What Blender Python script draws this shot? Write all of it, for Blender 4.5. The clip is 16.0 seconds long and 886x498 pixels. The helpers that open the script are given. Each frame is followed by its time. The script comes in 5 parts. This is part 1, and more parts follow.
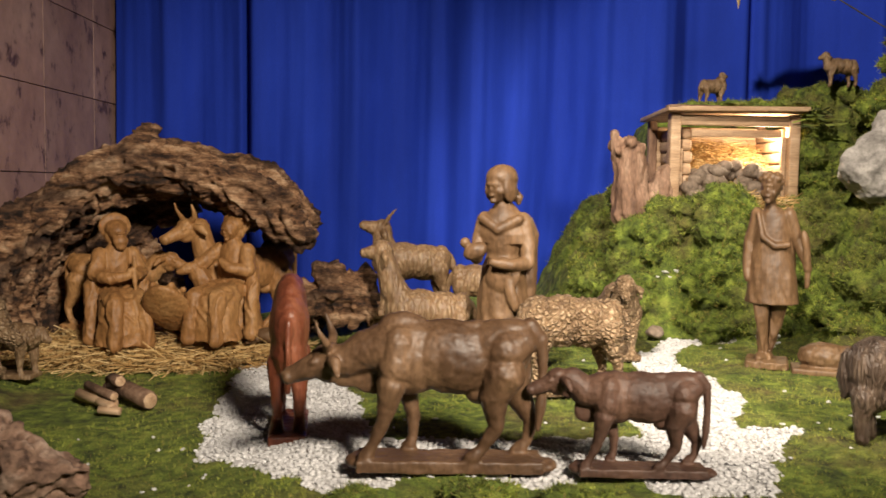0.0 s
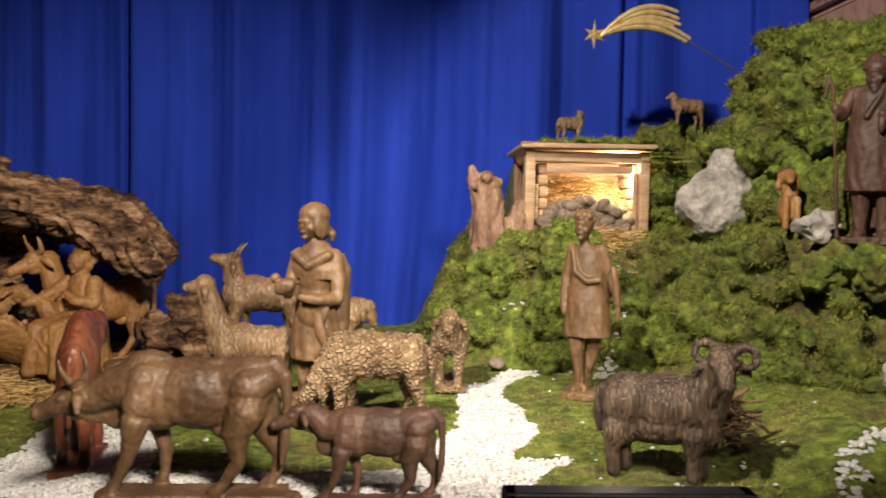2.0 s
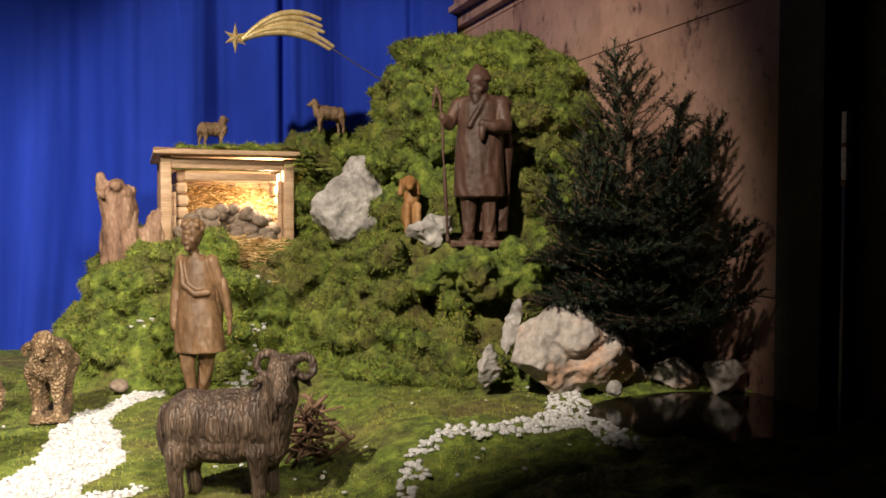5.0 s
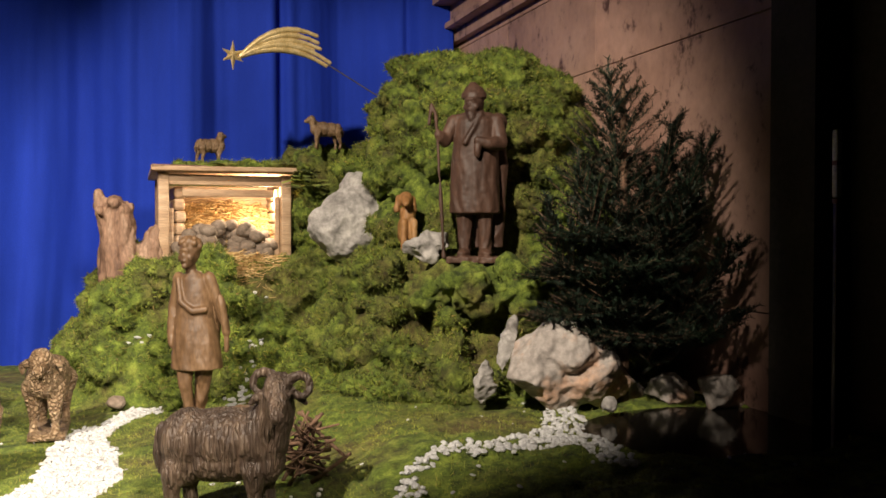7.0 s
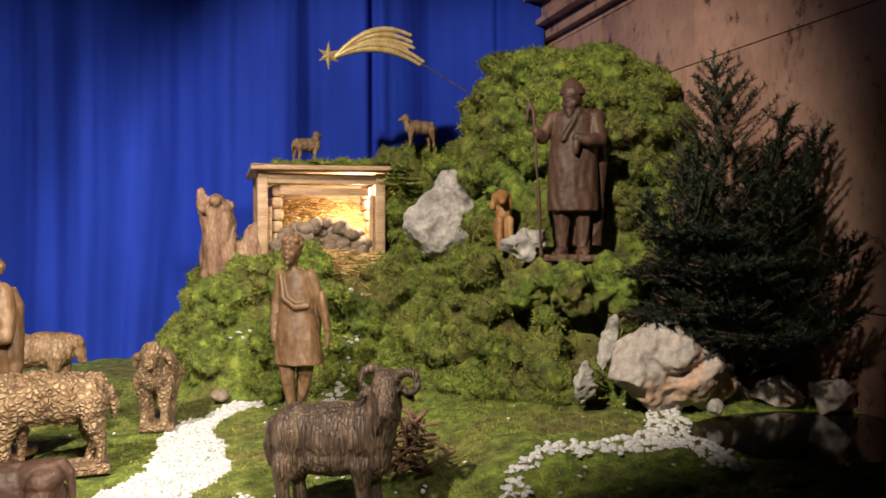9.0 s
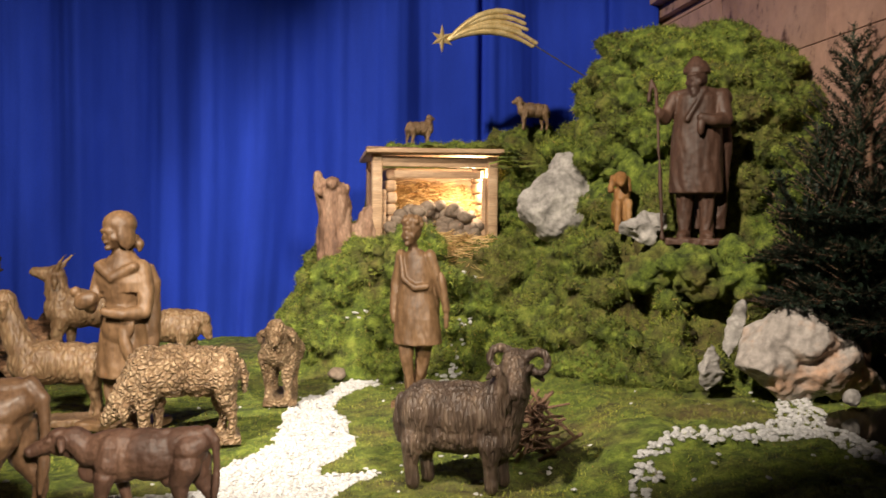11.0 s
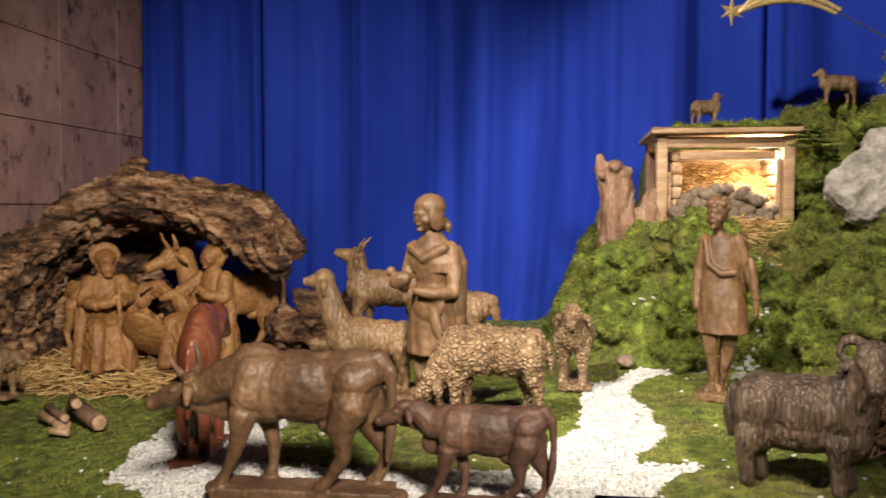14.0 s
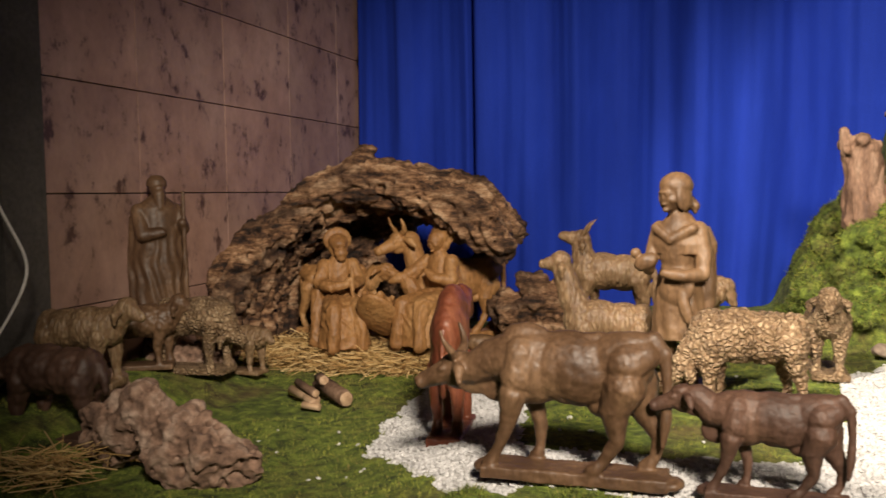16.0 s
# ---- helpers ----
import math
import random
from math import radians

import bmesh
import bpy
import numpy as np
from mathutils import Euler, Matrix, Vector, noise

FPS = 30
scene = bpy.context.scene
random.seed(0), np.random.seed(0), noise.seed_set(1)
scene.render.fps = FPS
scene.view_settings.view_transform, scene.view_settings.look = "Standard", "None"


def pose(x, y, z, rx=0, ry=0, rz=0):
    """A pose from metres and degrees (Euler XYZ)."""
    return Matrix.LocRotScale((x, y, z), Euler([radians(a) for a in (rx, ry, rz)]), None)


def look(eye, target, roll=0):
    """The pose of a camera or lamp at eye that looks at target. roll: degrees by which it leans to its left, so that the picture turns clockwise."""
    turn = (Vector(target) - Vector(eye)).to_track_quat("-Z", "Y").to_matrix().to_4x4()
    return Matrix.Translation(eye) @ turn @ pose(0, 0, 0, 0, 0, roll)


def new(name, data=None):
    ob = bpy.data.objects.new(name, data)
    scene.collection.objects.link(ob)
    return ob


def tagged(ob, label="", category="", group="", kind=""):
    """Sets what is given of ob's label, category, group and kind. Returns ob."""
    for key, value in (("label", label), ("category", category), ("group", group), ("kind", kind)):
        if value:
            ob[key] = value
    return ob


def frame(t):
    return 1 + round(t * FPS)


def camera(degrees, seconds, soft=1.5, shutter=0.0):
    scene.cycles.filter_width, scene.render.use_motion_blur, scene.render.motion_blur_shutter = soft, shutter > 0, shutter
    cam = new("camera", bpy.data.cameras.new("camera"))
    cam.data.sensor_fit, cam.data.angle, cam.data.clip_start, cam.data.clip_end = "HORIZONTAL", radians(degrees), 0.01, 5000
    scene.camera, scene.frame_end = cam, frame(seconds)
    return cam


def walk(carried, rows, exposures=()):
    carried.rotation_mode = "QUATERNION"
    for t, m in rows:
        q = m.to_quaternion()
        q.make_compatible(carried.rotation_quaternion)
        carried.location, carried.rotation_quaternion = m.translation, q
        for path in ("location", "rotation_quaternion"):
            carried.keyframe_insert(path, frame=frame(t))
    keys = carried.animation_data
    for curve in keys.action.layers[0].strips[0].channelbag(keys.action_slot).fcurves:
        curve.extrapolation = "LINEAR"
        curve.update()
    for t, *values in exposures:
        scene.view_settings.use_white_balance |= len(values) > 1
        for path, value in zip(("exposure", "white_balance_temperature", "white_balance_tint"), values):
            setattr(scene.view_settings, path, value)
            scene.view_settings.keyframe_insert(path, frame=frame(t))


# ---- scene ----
cam = camera(54.9, 16.0, 1.6, 0.4)
PATH = [
    (0, (-0.013, -0.205, 0.498), (0.002, 1.79, 0.348), 1.0),
    (0.5, (0.108, -0.214, 0.497), (0.113, 1.78, 0.341), 1.2),
    (1, (0.206, -0.236, 0.509), (0.229, 1.759, 0.377), 1.1),
    (1.5, (0.295, -0.256, 0.527), (0.356, 1.74, 0.42), 0.7),
    (2, (0.393, -0.278, 0.539), (0.492, 1.717, 0.449), 1.3),
    (2.5, (0.45, -0.226, 0.55), (0.69, 1.758, 0.488), 1.2),
    (3, (0.507, -0.201, 0.558), (0.9, 1.76, 0.519), 0.8),
    (3.5, (0.638, -0.222, 0.555), (1.125, 1.717, 0.5), 1.4),
    (4, (0.71, -0.259, 0.552), (1.274, 1.658, 0.481), 1.3),
    (4.5, (0.745, -0.266, 0.547), (1.398, 1.623, 0.474), 0.5),
    (4.7, (0.754, -0.267, 0.541), (1.45, 1.607, 0.474), 0.3),
    (7, (0.756, -0.286, 0.557), (1.459, 1.586, 0.523), 0.1),
    (7.5, (0.742, -0.284, 0.557), (1.41, 1.601, 0.525), 0.2),
    (8, (0.729, -0.277, 0.554), (1.352, 1.623, 0.522), 0.3),
    (8.5, (0.719, -0.269, 0.556), (1.291, 1.647, 0.522), 0.3),
    (10.8, (0.645, -0.236, 0.539), (0.986, 1.733, 0.479), 0.3),
    (11, (0.638, -0.237, 0.538), (0.949, 1.738, 0.469), 0.5),
    (11.5, (0.617, -0.223, 0.534), (0.861, 1.76, 0.453), 0.5),
    (12, (0.592, -0.215, 0.532), (0.756, 1.776, 0.444), 0.3),
    (12.5, (0.569, -0.212, 0.532), (0.661, 1.784, 0.45), 0.3),
    (13, (0.544, -0.211, 0.531), (0.558, 1.787, 0.445), 0.2),
    (13.5, (0.501, -0.207, 0.527), (0.393, 1.788, 0.436), 0.1),
    (14, (0.453, -0.195, 0.522), (0.224, 1.789, 0.421), 0.3),
    (14.5, (0.41, -0.19, 0.517), (0.068, 1.777, 0.397), 0.2),
    (15, (0.368, -0.192, 0.513), (-0.08, 1.753, 0.384), 0.1),
    (15.5, (0.328, -0.198, 0.512), (-0.214, 1.722, 0.382), -0.5),
    (16, (0.282, -0.204, 0.508), (-0.35, 1.689, 0.377), -0.7),
]
walk(cam, [(t, look(eye, target, roll)) for t, eye, target, roll in PATH])

# ---- world, lamps ----
world = bpy.data.worlds.new("church_air")
scene.world = world
world.use_nodes = True
world.node_tree.nodes["Background"].inputs[0].default_value = (1.0, 0.82, 0.66, 1)
world.node_tree.nodes["Background"].inputs[1].default_value = 0.022
scene.view_settings.exposure = -0.15


def spot(eye, target, watts, angle, blend=0.6, radius=0.06, colour=(1.0, 0.855, 0.69)):
    data = bpy.data.lights.new("spotlight", "SPOT")
    data.energy, data.spot_size, data.spot_blend, data.shadow_soft_size, data.color = watts, radians(angle), blend, radius, colour
    ob = new("spotlight", data)
    ob.matrix_world = look(eye, target)
    return tagged(ob, "warm ceiling spotlight over the display", "lamp")


spot((1.15, -1.2, 2.0), (-0.28, 2.75, 0.24), 1200, 49, 0.85, 0.26)
spot((-0.75, -0.5, 2.75), (1.235, 2.76, 0.59), 1250, 44.5, 0.45, 0.08)

# ---- materials ----


def mat(name, rough=0.7, metal=0.0):
    m = bpy.data.materials.new(name)
    m.use_nodes = True
    b = m.node_tree.nodes["Principled BSDF"]
    b.inputs["Roughness"].default_value, b.inputs["Metallic"].default_value = rough, metal
    return m, m.node_tree.nodes, m.node_tree.links, b


def noise_node(n, l, scale, detail=6.0, rough=0.6, stretch=(1, 1, 1)):
    tc = n.new("ShaderNodeTexCoord")
    mp = n.new("ShaderNodeMapping")
    mp.inputs["Scale"].default_value = stretch
    t = n.new("ShaderNodeTexNoise")
    t.inputs["Scale"].default_value, t.inputs["Detail"].default_value, t.inputs["Roughness"].default_value = scale, detail, rough
    l.new(tc.outputs["Object"], mp.inputs["Vector"])
    l.new(mp.outputs[0], t.inputs["Vector"])
    return t


def ramp(n, l, src, stops):
    r = n.new("ShaderNodeValToRGB")
    e = r.color_ramp.elements
    while len(e) < len(stops):
        e.new(0.5)
    for k, (p, c) in zip(e, stops):
        k.position, k.color = p, (*c, 1)
    l.new(src, r.inputs[0])
    return r


def bump(n, l, b, src, strength, distance):
    u = n.new("ShaderNodeBump")
    u.inputs["Strength"].default_value, u.inputs["Distance"].default_value = strength, distance
    l.new(src, u.inputs["Height"])
    old = b.inputs["Normal"].links
    if old:
        l.new(old[0].from_socket, u.inputs["Normal"])
    l.new(u.outputs[0], b.inputs["Normal"])


def mix(n, l, kind, fac, a, b):
    x = n.new("ShaderNodeMix")
    x.data_type, x.blend_type = "RGBA", kind
    for s, v in ((x.inputs[0], fac), (x.inputs[6], a), (x.inputs[7], b)):
        if isinstance(v, (int, float)):
            s.default_value = v
        elif isinstance(v, tuple):
            s.default_value = (*v, 1)
        else:
            l.new(v, s)
    return x.outputs[2]


def grainy(name, dark, mid, light, rough=0.6, scale=12.0, stretch=(1, 1, 1), relief=0.002, fine=90.0, metal=0.0):
    """Two scales of colour change and relief."""
    m, n, l, b = mat(name, rough, metal)
    big = noise_node(n, l, scale, 8, 0.62, stretch)
    small = noise_node(n, l, fine, 4, 0.6, stretch)
    col = ramp(n, l, big.outputs[0], [(0.3, dark), (0.5, mid), (0.72, light)])
    spots = ramp(n, l, small.outputs[0], [(0.3, (0.55, 0.55, 0.55)), (0.65, (1.1, 1.1, 1.1))])
    l.new(mix(n, l, "MULTIPLY", 0.8, col.outputs[0], spots.outputs[0]), b.inputs["Base Color"])
    bump(n, l, b, big.outputs[0], 0.5, relief * 3)
    bump(n, l, b, small.outputs[0], 0.6, relief)
    rr = n.new("ShaderNodeMapRange")
    rr.inputs["To Min"].default_value, rr.inputs["To Max"].default_value = max(rough - 0.15, 0.05), min(rough + 0.15, 1)
    l.new(small.outputs[0], rr.inputs[0])
    l.new(rr.outputs[0], b.inputs["Roughness"])
    return m


M_WOOD = grainy("carved_walnut", (0.065, 0.034, 0.015), (0.145, 0.082, 0.039), (0.235, 0.145, 0.076), 0.55, 9, (1, 1, 0.35), 0.0005, 130)
M_PALE = grainy("carved_limewood", (0.12, 0.072, 0.036), (0.225, 0.148, 0.08), (0.33, 0.235, 0.14), 0.55, 10, (1, 1, 0.4), 0.0014, 120)
M_DARK = grainy("dark_stained_wood", (0.035, 0.017, 0.011), (0.08, 0.04, 0.026), (0.14, 0.075, 0.048), 0.6, 8, (1, 1, 0.4), 0.0005, 120)
M_HONEY = grainy("honey_carved_wood", (0.2, 0.09, 0.028), (0.32, 0.16, 0.055), (0.43, 0.245, 0.1), 0.58, 9, (1, 1, 0.35), 0.0006, 120)
M_RED = grainy("reddish_oiled_wood", (0.07, 0.018, 0.01), (0.17, 0.05, 0.025), (0.33, 0.13, 0.07), 0.38, 7, (3, 3, 0.25), 0.001, 110)
M_COW = grainy("grey_brown_carved_wood", (0.055, 0.028, 0.014), (0.11, 0.06, 0.031), (0.2, 0.118, 0.064), 0.52, 9, (1, 1, 0.5), 0.0004, 130)
M_WOOL = grainy("carved_wool_wood", (0.12, 0.072, 0.037), (0.29, 0.2, 0.115), (0.44, 0.33, 0.21), 0.6, 24, (1, 1, 1), 0.002, 120)
M_RAM = grainy("dark_fleece_wood", (0.035, 0.023, 0.016), (0.075, 0.051, 0.036), (0.21, 0.155, 0.112), 0.55, 16, (1.8, 1.8, 0.4), 0.002, 110)
M_BARK = grainy("bark", (0.06, 0.03, 0.018), (0.16, 0.09, 0.055), (0.28, 0.18, 0.12), 0.85, 20, (1, 1, 1), 0.003, 90)
M_STUMP = grainy("pinkish_stump_wood", (0.08, 0.04, 0.026), (0.24, 0.14, 0.09), (0.38, 0.26, 0.185), 0.8, 9, (2, 2, 0.5), 0.003, 70)
M_PLANK = grainy("raw_board", (0.27, 0.16, 0.09), (0.45, 0.3, 0.18), (0.58, 0.42, 0.28), 0.7, 8, (0.3, 3, 3), 0.001, 80)
M_LIMESTONE = grainy("grey_rock", (0.14, 0.13, 0.12), (0.38, 0.36, 0.34), (0.6, 0.57, 0.53), 0.85, 9, (1, 1, 1), 0.004, 60)
M_PEACH = grainy("grey_and_peach_rock", (0.26, 0.23, 0.21), (0.4, 0.36, 0.33), (0.58, 0.3, 0.15), 0.8, 6, (1, 1, 1), 0.004, 55)
M_TUFA = grainy("porous_rock", (0.05, 0.025, 0.018), (0.26, 0.16, 0.11), (0.5, 0.38, 0.3), 0.9, 18, (1, 1, 1), 0.005, 70)
M_TERRA = grainy("terracotta_stone", (0.36, 0.19, 0.1), (0.5, 0.29, 0.17), (0.62, 0.4, 0.26), 0.85, 12, (1, 1, 1), 0.002, 70)
M_STONE = grainy("pile_stone", (0.12, 0.088, 0.065), (0.21, 0.16, 0.12), (0.3, 0.24, 0.19), 0.85, 16, (1, 1, 1), 0.002, 80)
M_PEBBLE = grainy("white_marble_chips", (0.48, 0.48, 0.485), (0.6, 0.6, 0.605), (0.72, 0.72, 0.725), 0.6, 30, (1, 1, 1), 0.0008, 200)
M_BED = grainy("gravel_bed", (0.36, 0.355, 0.35), (0.56, 0.555, 0.55), (0.74, 0.735, 0.73), 0.8, 60, (1, 1, 1), 0.004, 160)
M_GOLD = grainy("gilded_wood", (0.52, 0.38, 0.16), (0.68, 0.52, 0.25), (0.8, 0.66, 0.38), 0.42, 25, (1, 1, 1), 0.0006, 160, 0.45)
M_BLACK = grainy("black_plastic", (0.008, 0.008, 0.009), (0.012, 0.012, 0.013), (0.018, 0.018, 0.02), 0.35, 20, (1, 1, 1), 0.0002, 200)
M_STEEL = grainy("thin_wire", (0.2, 0.18, 0.15), (0.3, 0.27, 0.22), (0.4, 0.36, 0.3), 0.4, 20, (1, 1, 1), 0.0002, 200, 0.8)
M_GREYWALL = grainy("dark_grey_plaster", (0.05, 0.045, 0.04), (0.08, 0.072, 0.065), (0.11, 0.1, 0.09), 0.8, 3, (1, 1, 1), 0.002, 60)
M_FLOOR = grainy("stone_floor", (0.1, 0.085, 0.07), (0.15, 0.13, 0.11), (0.2, 0.175, 0.15), 0.4, 4, (1, 1, 1), 0.001, 60)
M_CORD = grainy("white_cable_sheath", (0.6, 0.58, 0.55), (0.7, 0.68, 0.65), (0.75, 0.73, 0.7), 0.45, 20, (1, 1, 1), 0.0002, 200)


def carved(m, scale, depth, stretch=(1, 1, 1), cut_shade=0.22):
    """Adds cut locks, with the shade of the cuts painted dark into the colour."""
    n, l = m.node_tree.nodes, m.node_tree.links
    b = n["Principled BSDF"]
    tc, mp, wob = n.new("ShaderNodeTexCoord"), n.new("ShaderNodeMapping"), n.new("ShaderNodeTexNoise")
    mp.inputs["Scale"].default_value = stretch
    wob.inputs["Scale"].default_value = scale * 0.6
    l.new(tc.outputs["Object"], mp.inputs["Vector"])
    l.new(mp.outputs[0], wob.inputs["Vector"])
    shift = n.new("ShaderNodeMix")
    shift.data_type, shift.blend_type = "RGBA", "LINEAR_LIGHT"
    shift.inputs[0].default_value = 0.6 / scale
    l.new(mp.outputs[0], shift.inputs[6])
    l.new(wob.outputs["Color"], shift.inputs[7])
    v = n.new("ShaderNodeTexVoronoi")
    v.feature = "DISTANCE_TO_EDGE"
    v.inputs["Scale"].default_value = scale
    l.new(shift.outputs[2], v.inputs["Vector"])
    # colour darkens towards the cut edges, as crevice shade would
    k = ramp(n, l, v.outputs["Distance"], [(0.0, (cut_shade, cut_shade * 0.85, cut_shade * 0.75)), (0.16, (0.85, 0.83, 0.8)), (0.4, (1.1, 1.1, 1.08))])
    old = b.inputs["Base Color"].links[0].from_socket
    l.new(mix(n, l, "MULTIPLY", 1.0, old, k.outputs[0]), b.inputs["Base Color"])
    h = ramp(n, l, v.outputs["Distance"], [(0.0, (0, 0, 0)), (0.3, (1, 1, 1))])
    bump(n, l, b, h.outputs[0], 0.9, depth)


def straw_material():
    m, n, l, b = mat("dry_straw", 0.6)
    g = n.new("ShaderNodeNewGeometry")
    r = ramp(n, l, g.outputs["Random Per Island"], [(0.0, (0.3, 0.17, 0.06)), (0.5, (0.52, 0.34, 0.13)), (1.0, (0.72, 0.54, 0.27))])
    l.new(r.outputs[0], b.inputs["Base Color"])
    return m


def root_material():
    """Old root wood: pale ridges, brown flanks, near-black grooves in the grain."""
    m, n, l, b = mat("weathered_root_wood", 0.8)
    grain = noise_node(n, l, 9, 10, 0.7, (0.7, 1.6, 2.6))
    patch = noise_node(n, l, 4.5, 6, 0.65, (1, 1, 1.4))
    fine = noise_node(n, l, 70, 5, 0.7, (0.6, 1.2, 2))
    c = ramp(n, l, grain.outputs[0], [(0.39, (0.022, 0.01, 0.006)), (0.46, (0.17, 0.088, 0.045)), (0.53, (0.38, 0.23, 0.13)), (0.63, (0.64, 0.47, 0.32))])
    d = ramp(n, l, patch.outputs[0], [(0.4, (0.16, 0.11, 0.09)), (0.5, (0.75, 0.68, 0.62)), (0.6, (1.15, 1.08, 1.0))])
    f = ramp(n, l, fine.outputs[0], [(0.35, (0.5, 0.48, 0.46)), (0.62, (1.1, 1.1, 1.1))])
    k = mix(n, l, "MULTIPLY", 0.9, c.outputs[0], d.outputs[0])
    l.new(mix(n, l, "MULTIPLY", 0.8, k, f.outputs[0]), b.inputs["Base Color"])
    bump(n, l, b, grain.outputs[0], 0.9, 0.03)
    bump(n, l, b, fine.outputs[0], 0.7, 0.006)
    return m


def leaf_material(name, stops, rough=0.75, patch=5.0, low=0.4):
    m, n, l, b = mat(name, rough)
    g = n.new("ShaderNodeNewGeometry")
    r = ramp(n, l, g.outputs["Random Per Island"], stops)
    big = noise_node(n, l, patch, 6, 0.65)
    v = ramp(n, l, big.outputs[0], [(0.36, (low, low * 0.9, low * 0.75)), (0.5, (0.85, 0.85, 0.8)), (0.64, (1.35, 1.3, 1.05))])
    l.new(mix(n, l, "MULTIPLY", 1.0, r.outputs[0], v.outputs[0]), b.inputs["Base Color"])
    return m


def moss_ground():
    m, n, l, b = mat("moss_sheet", 0.95)
    big = noise_node(n, l, 3.2, 7, 0.65)
    mid = noise_node(n, l, 26, 6, 0.65)
    fine = noise_node(n, l, 260, 4, 0.7)
    c = ramp(n, l, mid.outputs[0], [(0.34, (0.03, 0.046, 0.007)), (0.5, (0.12, 0.17, 0.02)), (0.66, (0.27, 0.34, 0.05))])
    d = ramp(n, l, mid.outputs[0], [(0.3, (0.06, 0.035, 0.015)), (0.7, (0.2, 0.15, 0.05))])
    f = ramp(n, l, big.outputs[0], [(0.48, (0, 0, 0)), (0.66, (0.85, 0.85, 0.85))])
    g = ramp(n, l, fine.outputs[0], [(0.3, (0.35, 0.35, 0.35)), (0.65, (1.2, 1.2, 1.2))])
    col = mix(n, l, "MIX", f.outputs[0], c.outputs[0], d.outputs[0])
    l.new(mix(n, l, "MULTIPLY", 0.9, col, g.outputs[0]), b.inputs["Base Color"])
    bump(n, l, b, mid.outputs[0], 0.8, 0.012)
    bump(n, l, b, fine.outputs[0], 0.9, 0.004)
    return m


def marble(name, dark, mid, light):
    """Pinkish breccia with dark flecks."""
    m, n, l, b = mat(name, 0.5)
    big = noise_node(n, l, 2.2, 6, 0.6)
    fl = noise_node(n, l, 13, 9, 0.72, (1, 1, 0.7))
    col = ramp(n, l, big.outputs[0], [(0.3, dark), (0.5, mid), (0.75, light)])
    k = ramp(n, l, fl.outputs[0], [(0.36, (0.22, 0.18, 0.18)), (0.44, (0.85, 0.84, 0.84)), (0.7, (1.12, 1.1, 1.08))])
    o = n.new("ShaderNodeObjectInfo")
    v = ramp(n, l, o.outputs["Random"], [(0, (0.85, 0.85, 0.85)), (1, (1.08, 1.06, 1.04))])
    c = mix(n, l, "MULTIPLY", 1.0, col.outputs[0], k.outputs[0])
    l.new(mix(n, l, "MULTIPLY", 1.0, c, v.outputs[0]), b.inputs["Base Color"])
    bump(n, l, b, fl.outputs[0], 0.4, 0.002)
    return m


def cloth():
    m, n, l, b = mat("blue_cotton_cloth", 0.85)
    b.inputs["Specular IOR Level"].default_value = 0.2
    big = noise_node(n, l, 2.5, 5, 0.6, (2, 1, 0.5))
    w = noise_node(n, l, 420, 2, 0.6, (1, 1, 0.4))
    c = ramp(n, l, big.outputs[0], [(0.3, (0.008, 0.03, 0.31)), (0.7, (0.013, 0.044, 0.43))])
    k = ramp(n, l, w.outputs[0], [(0.3, (0.8, 0.8, 0.8)), (0.7, (1.1, 1.1, 1.1))])
    l.new(mix(n, l, "MULTIPLY", 0.8, c.outputs[0], k.outputs[0]), b.inputs["Base Color"])
    bump(n, l, b, big.outputs[0], 0.4, 0.02)
    bump(n, l, b, w.outputs[0], 0.3, 0.0006)
    return m


M_STRAW = straw_material()
carved(M_WOOL, 88, 0.006, (1, 1, 1), 0.62)
carved(M_RAM, 120, 0.003, (1.0, 1.0, 0.14), 0.6)
carved(M_PALE, 80, 0.002, (1, 1, 0.3), 0.7)
M_ROOT = root_material()
M_MOSS = moss_ground()
M_TUFT = leaf_material("moss_fronds", [(0, (0.025, 0.036, 0.006)), (0.4, (0.1, 0.135, 0.016)), (0.82, (0.25, 0.305, 0.042)), (1, (0.24, 0.17, 0.06))])
M_LAWN = leaf_material("short_lawn_moss", [(0, (0.1, 0.12, 0.018)), (0.45, (0.23, 0.27, 0.04)), (0.85, (0.35, 0.39, 0.075)), (1, (0.32, 0.22, 0.08))], 0.8, 4.0, 0.55)
M_NEEDLE = leaf_material("fir_needles", [(0, (0.006, 0.014, 0.009)), (0.6, (0.012, 0.028, 0.016)), (1, (0.024, 0.046, 0.026))], 0.6)
M_MARBLE = marble("pink_marble", (0.25, 0.145, 0.115), (0.37, 0.23, 0.185), (0.47, 0.315, 0.26))
M_CLOTH = cloth()
M_WATER, _n, _l, _b = mat("pond_water", 0.06)
_b.inputs["Base Color"].default_value = (0.012, 0.01, 0.008, 1)
_w = noise_node(_n, _l, 60, 3)
bump(_n, _l, _b, _w.outputs[0], 0.15, 0.002)
M_SCREEN, _n, _l, _b = mat("lit_screen", 0.25)
_b.inputs["Base Color"].default_value = (0.05, 0.06, 0.08, 1)
_s = noise_node(_n, _l, 6, 3)
_r = ramp(_n, _l, _s.outputs[0], [(0.3, (0.13, 0.19, 0.31)), (0.7, (0.2, 0.26, 0.38))])
_l.new(_r.outputs[0], _b.inputs["Emission Color"])
_b.inputs["Emission Strength"].default_value = 0.9
M_BULB, _n, _l, _b = mat("small_bulb", 0.3)
_b.inputs["Emission Color"].default_value = (1, 0.75, 0.45, 1)
_b.inputs["Emission Strength"].default_value = 6

# ---- building helpers ----


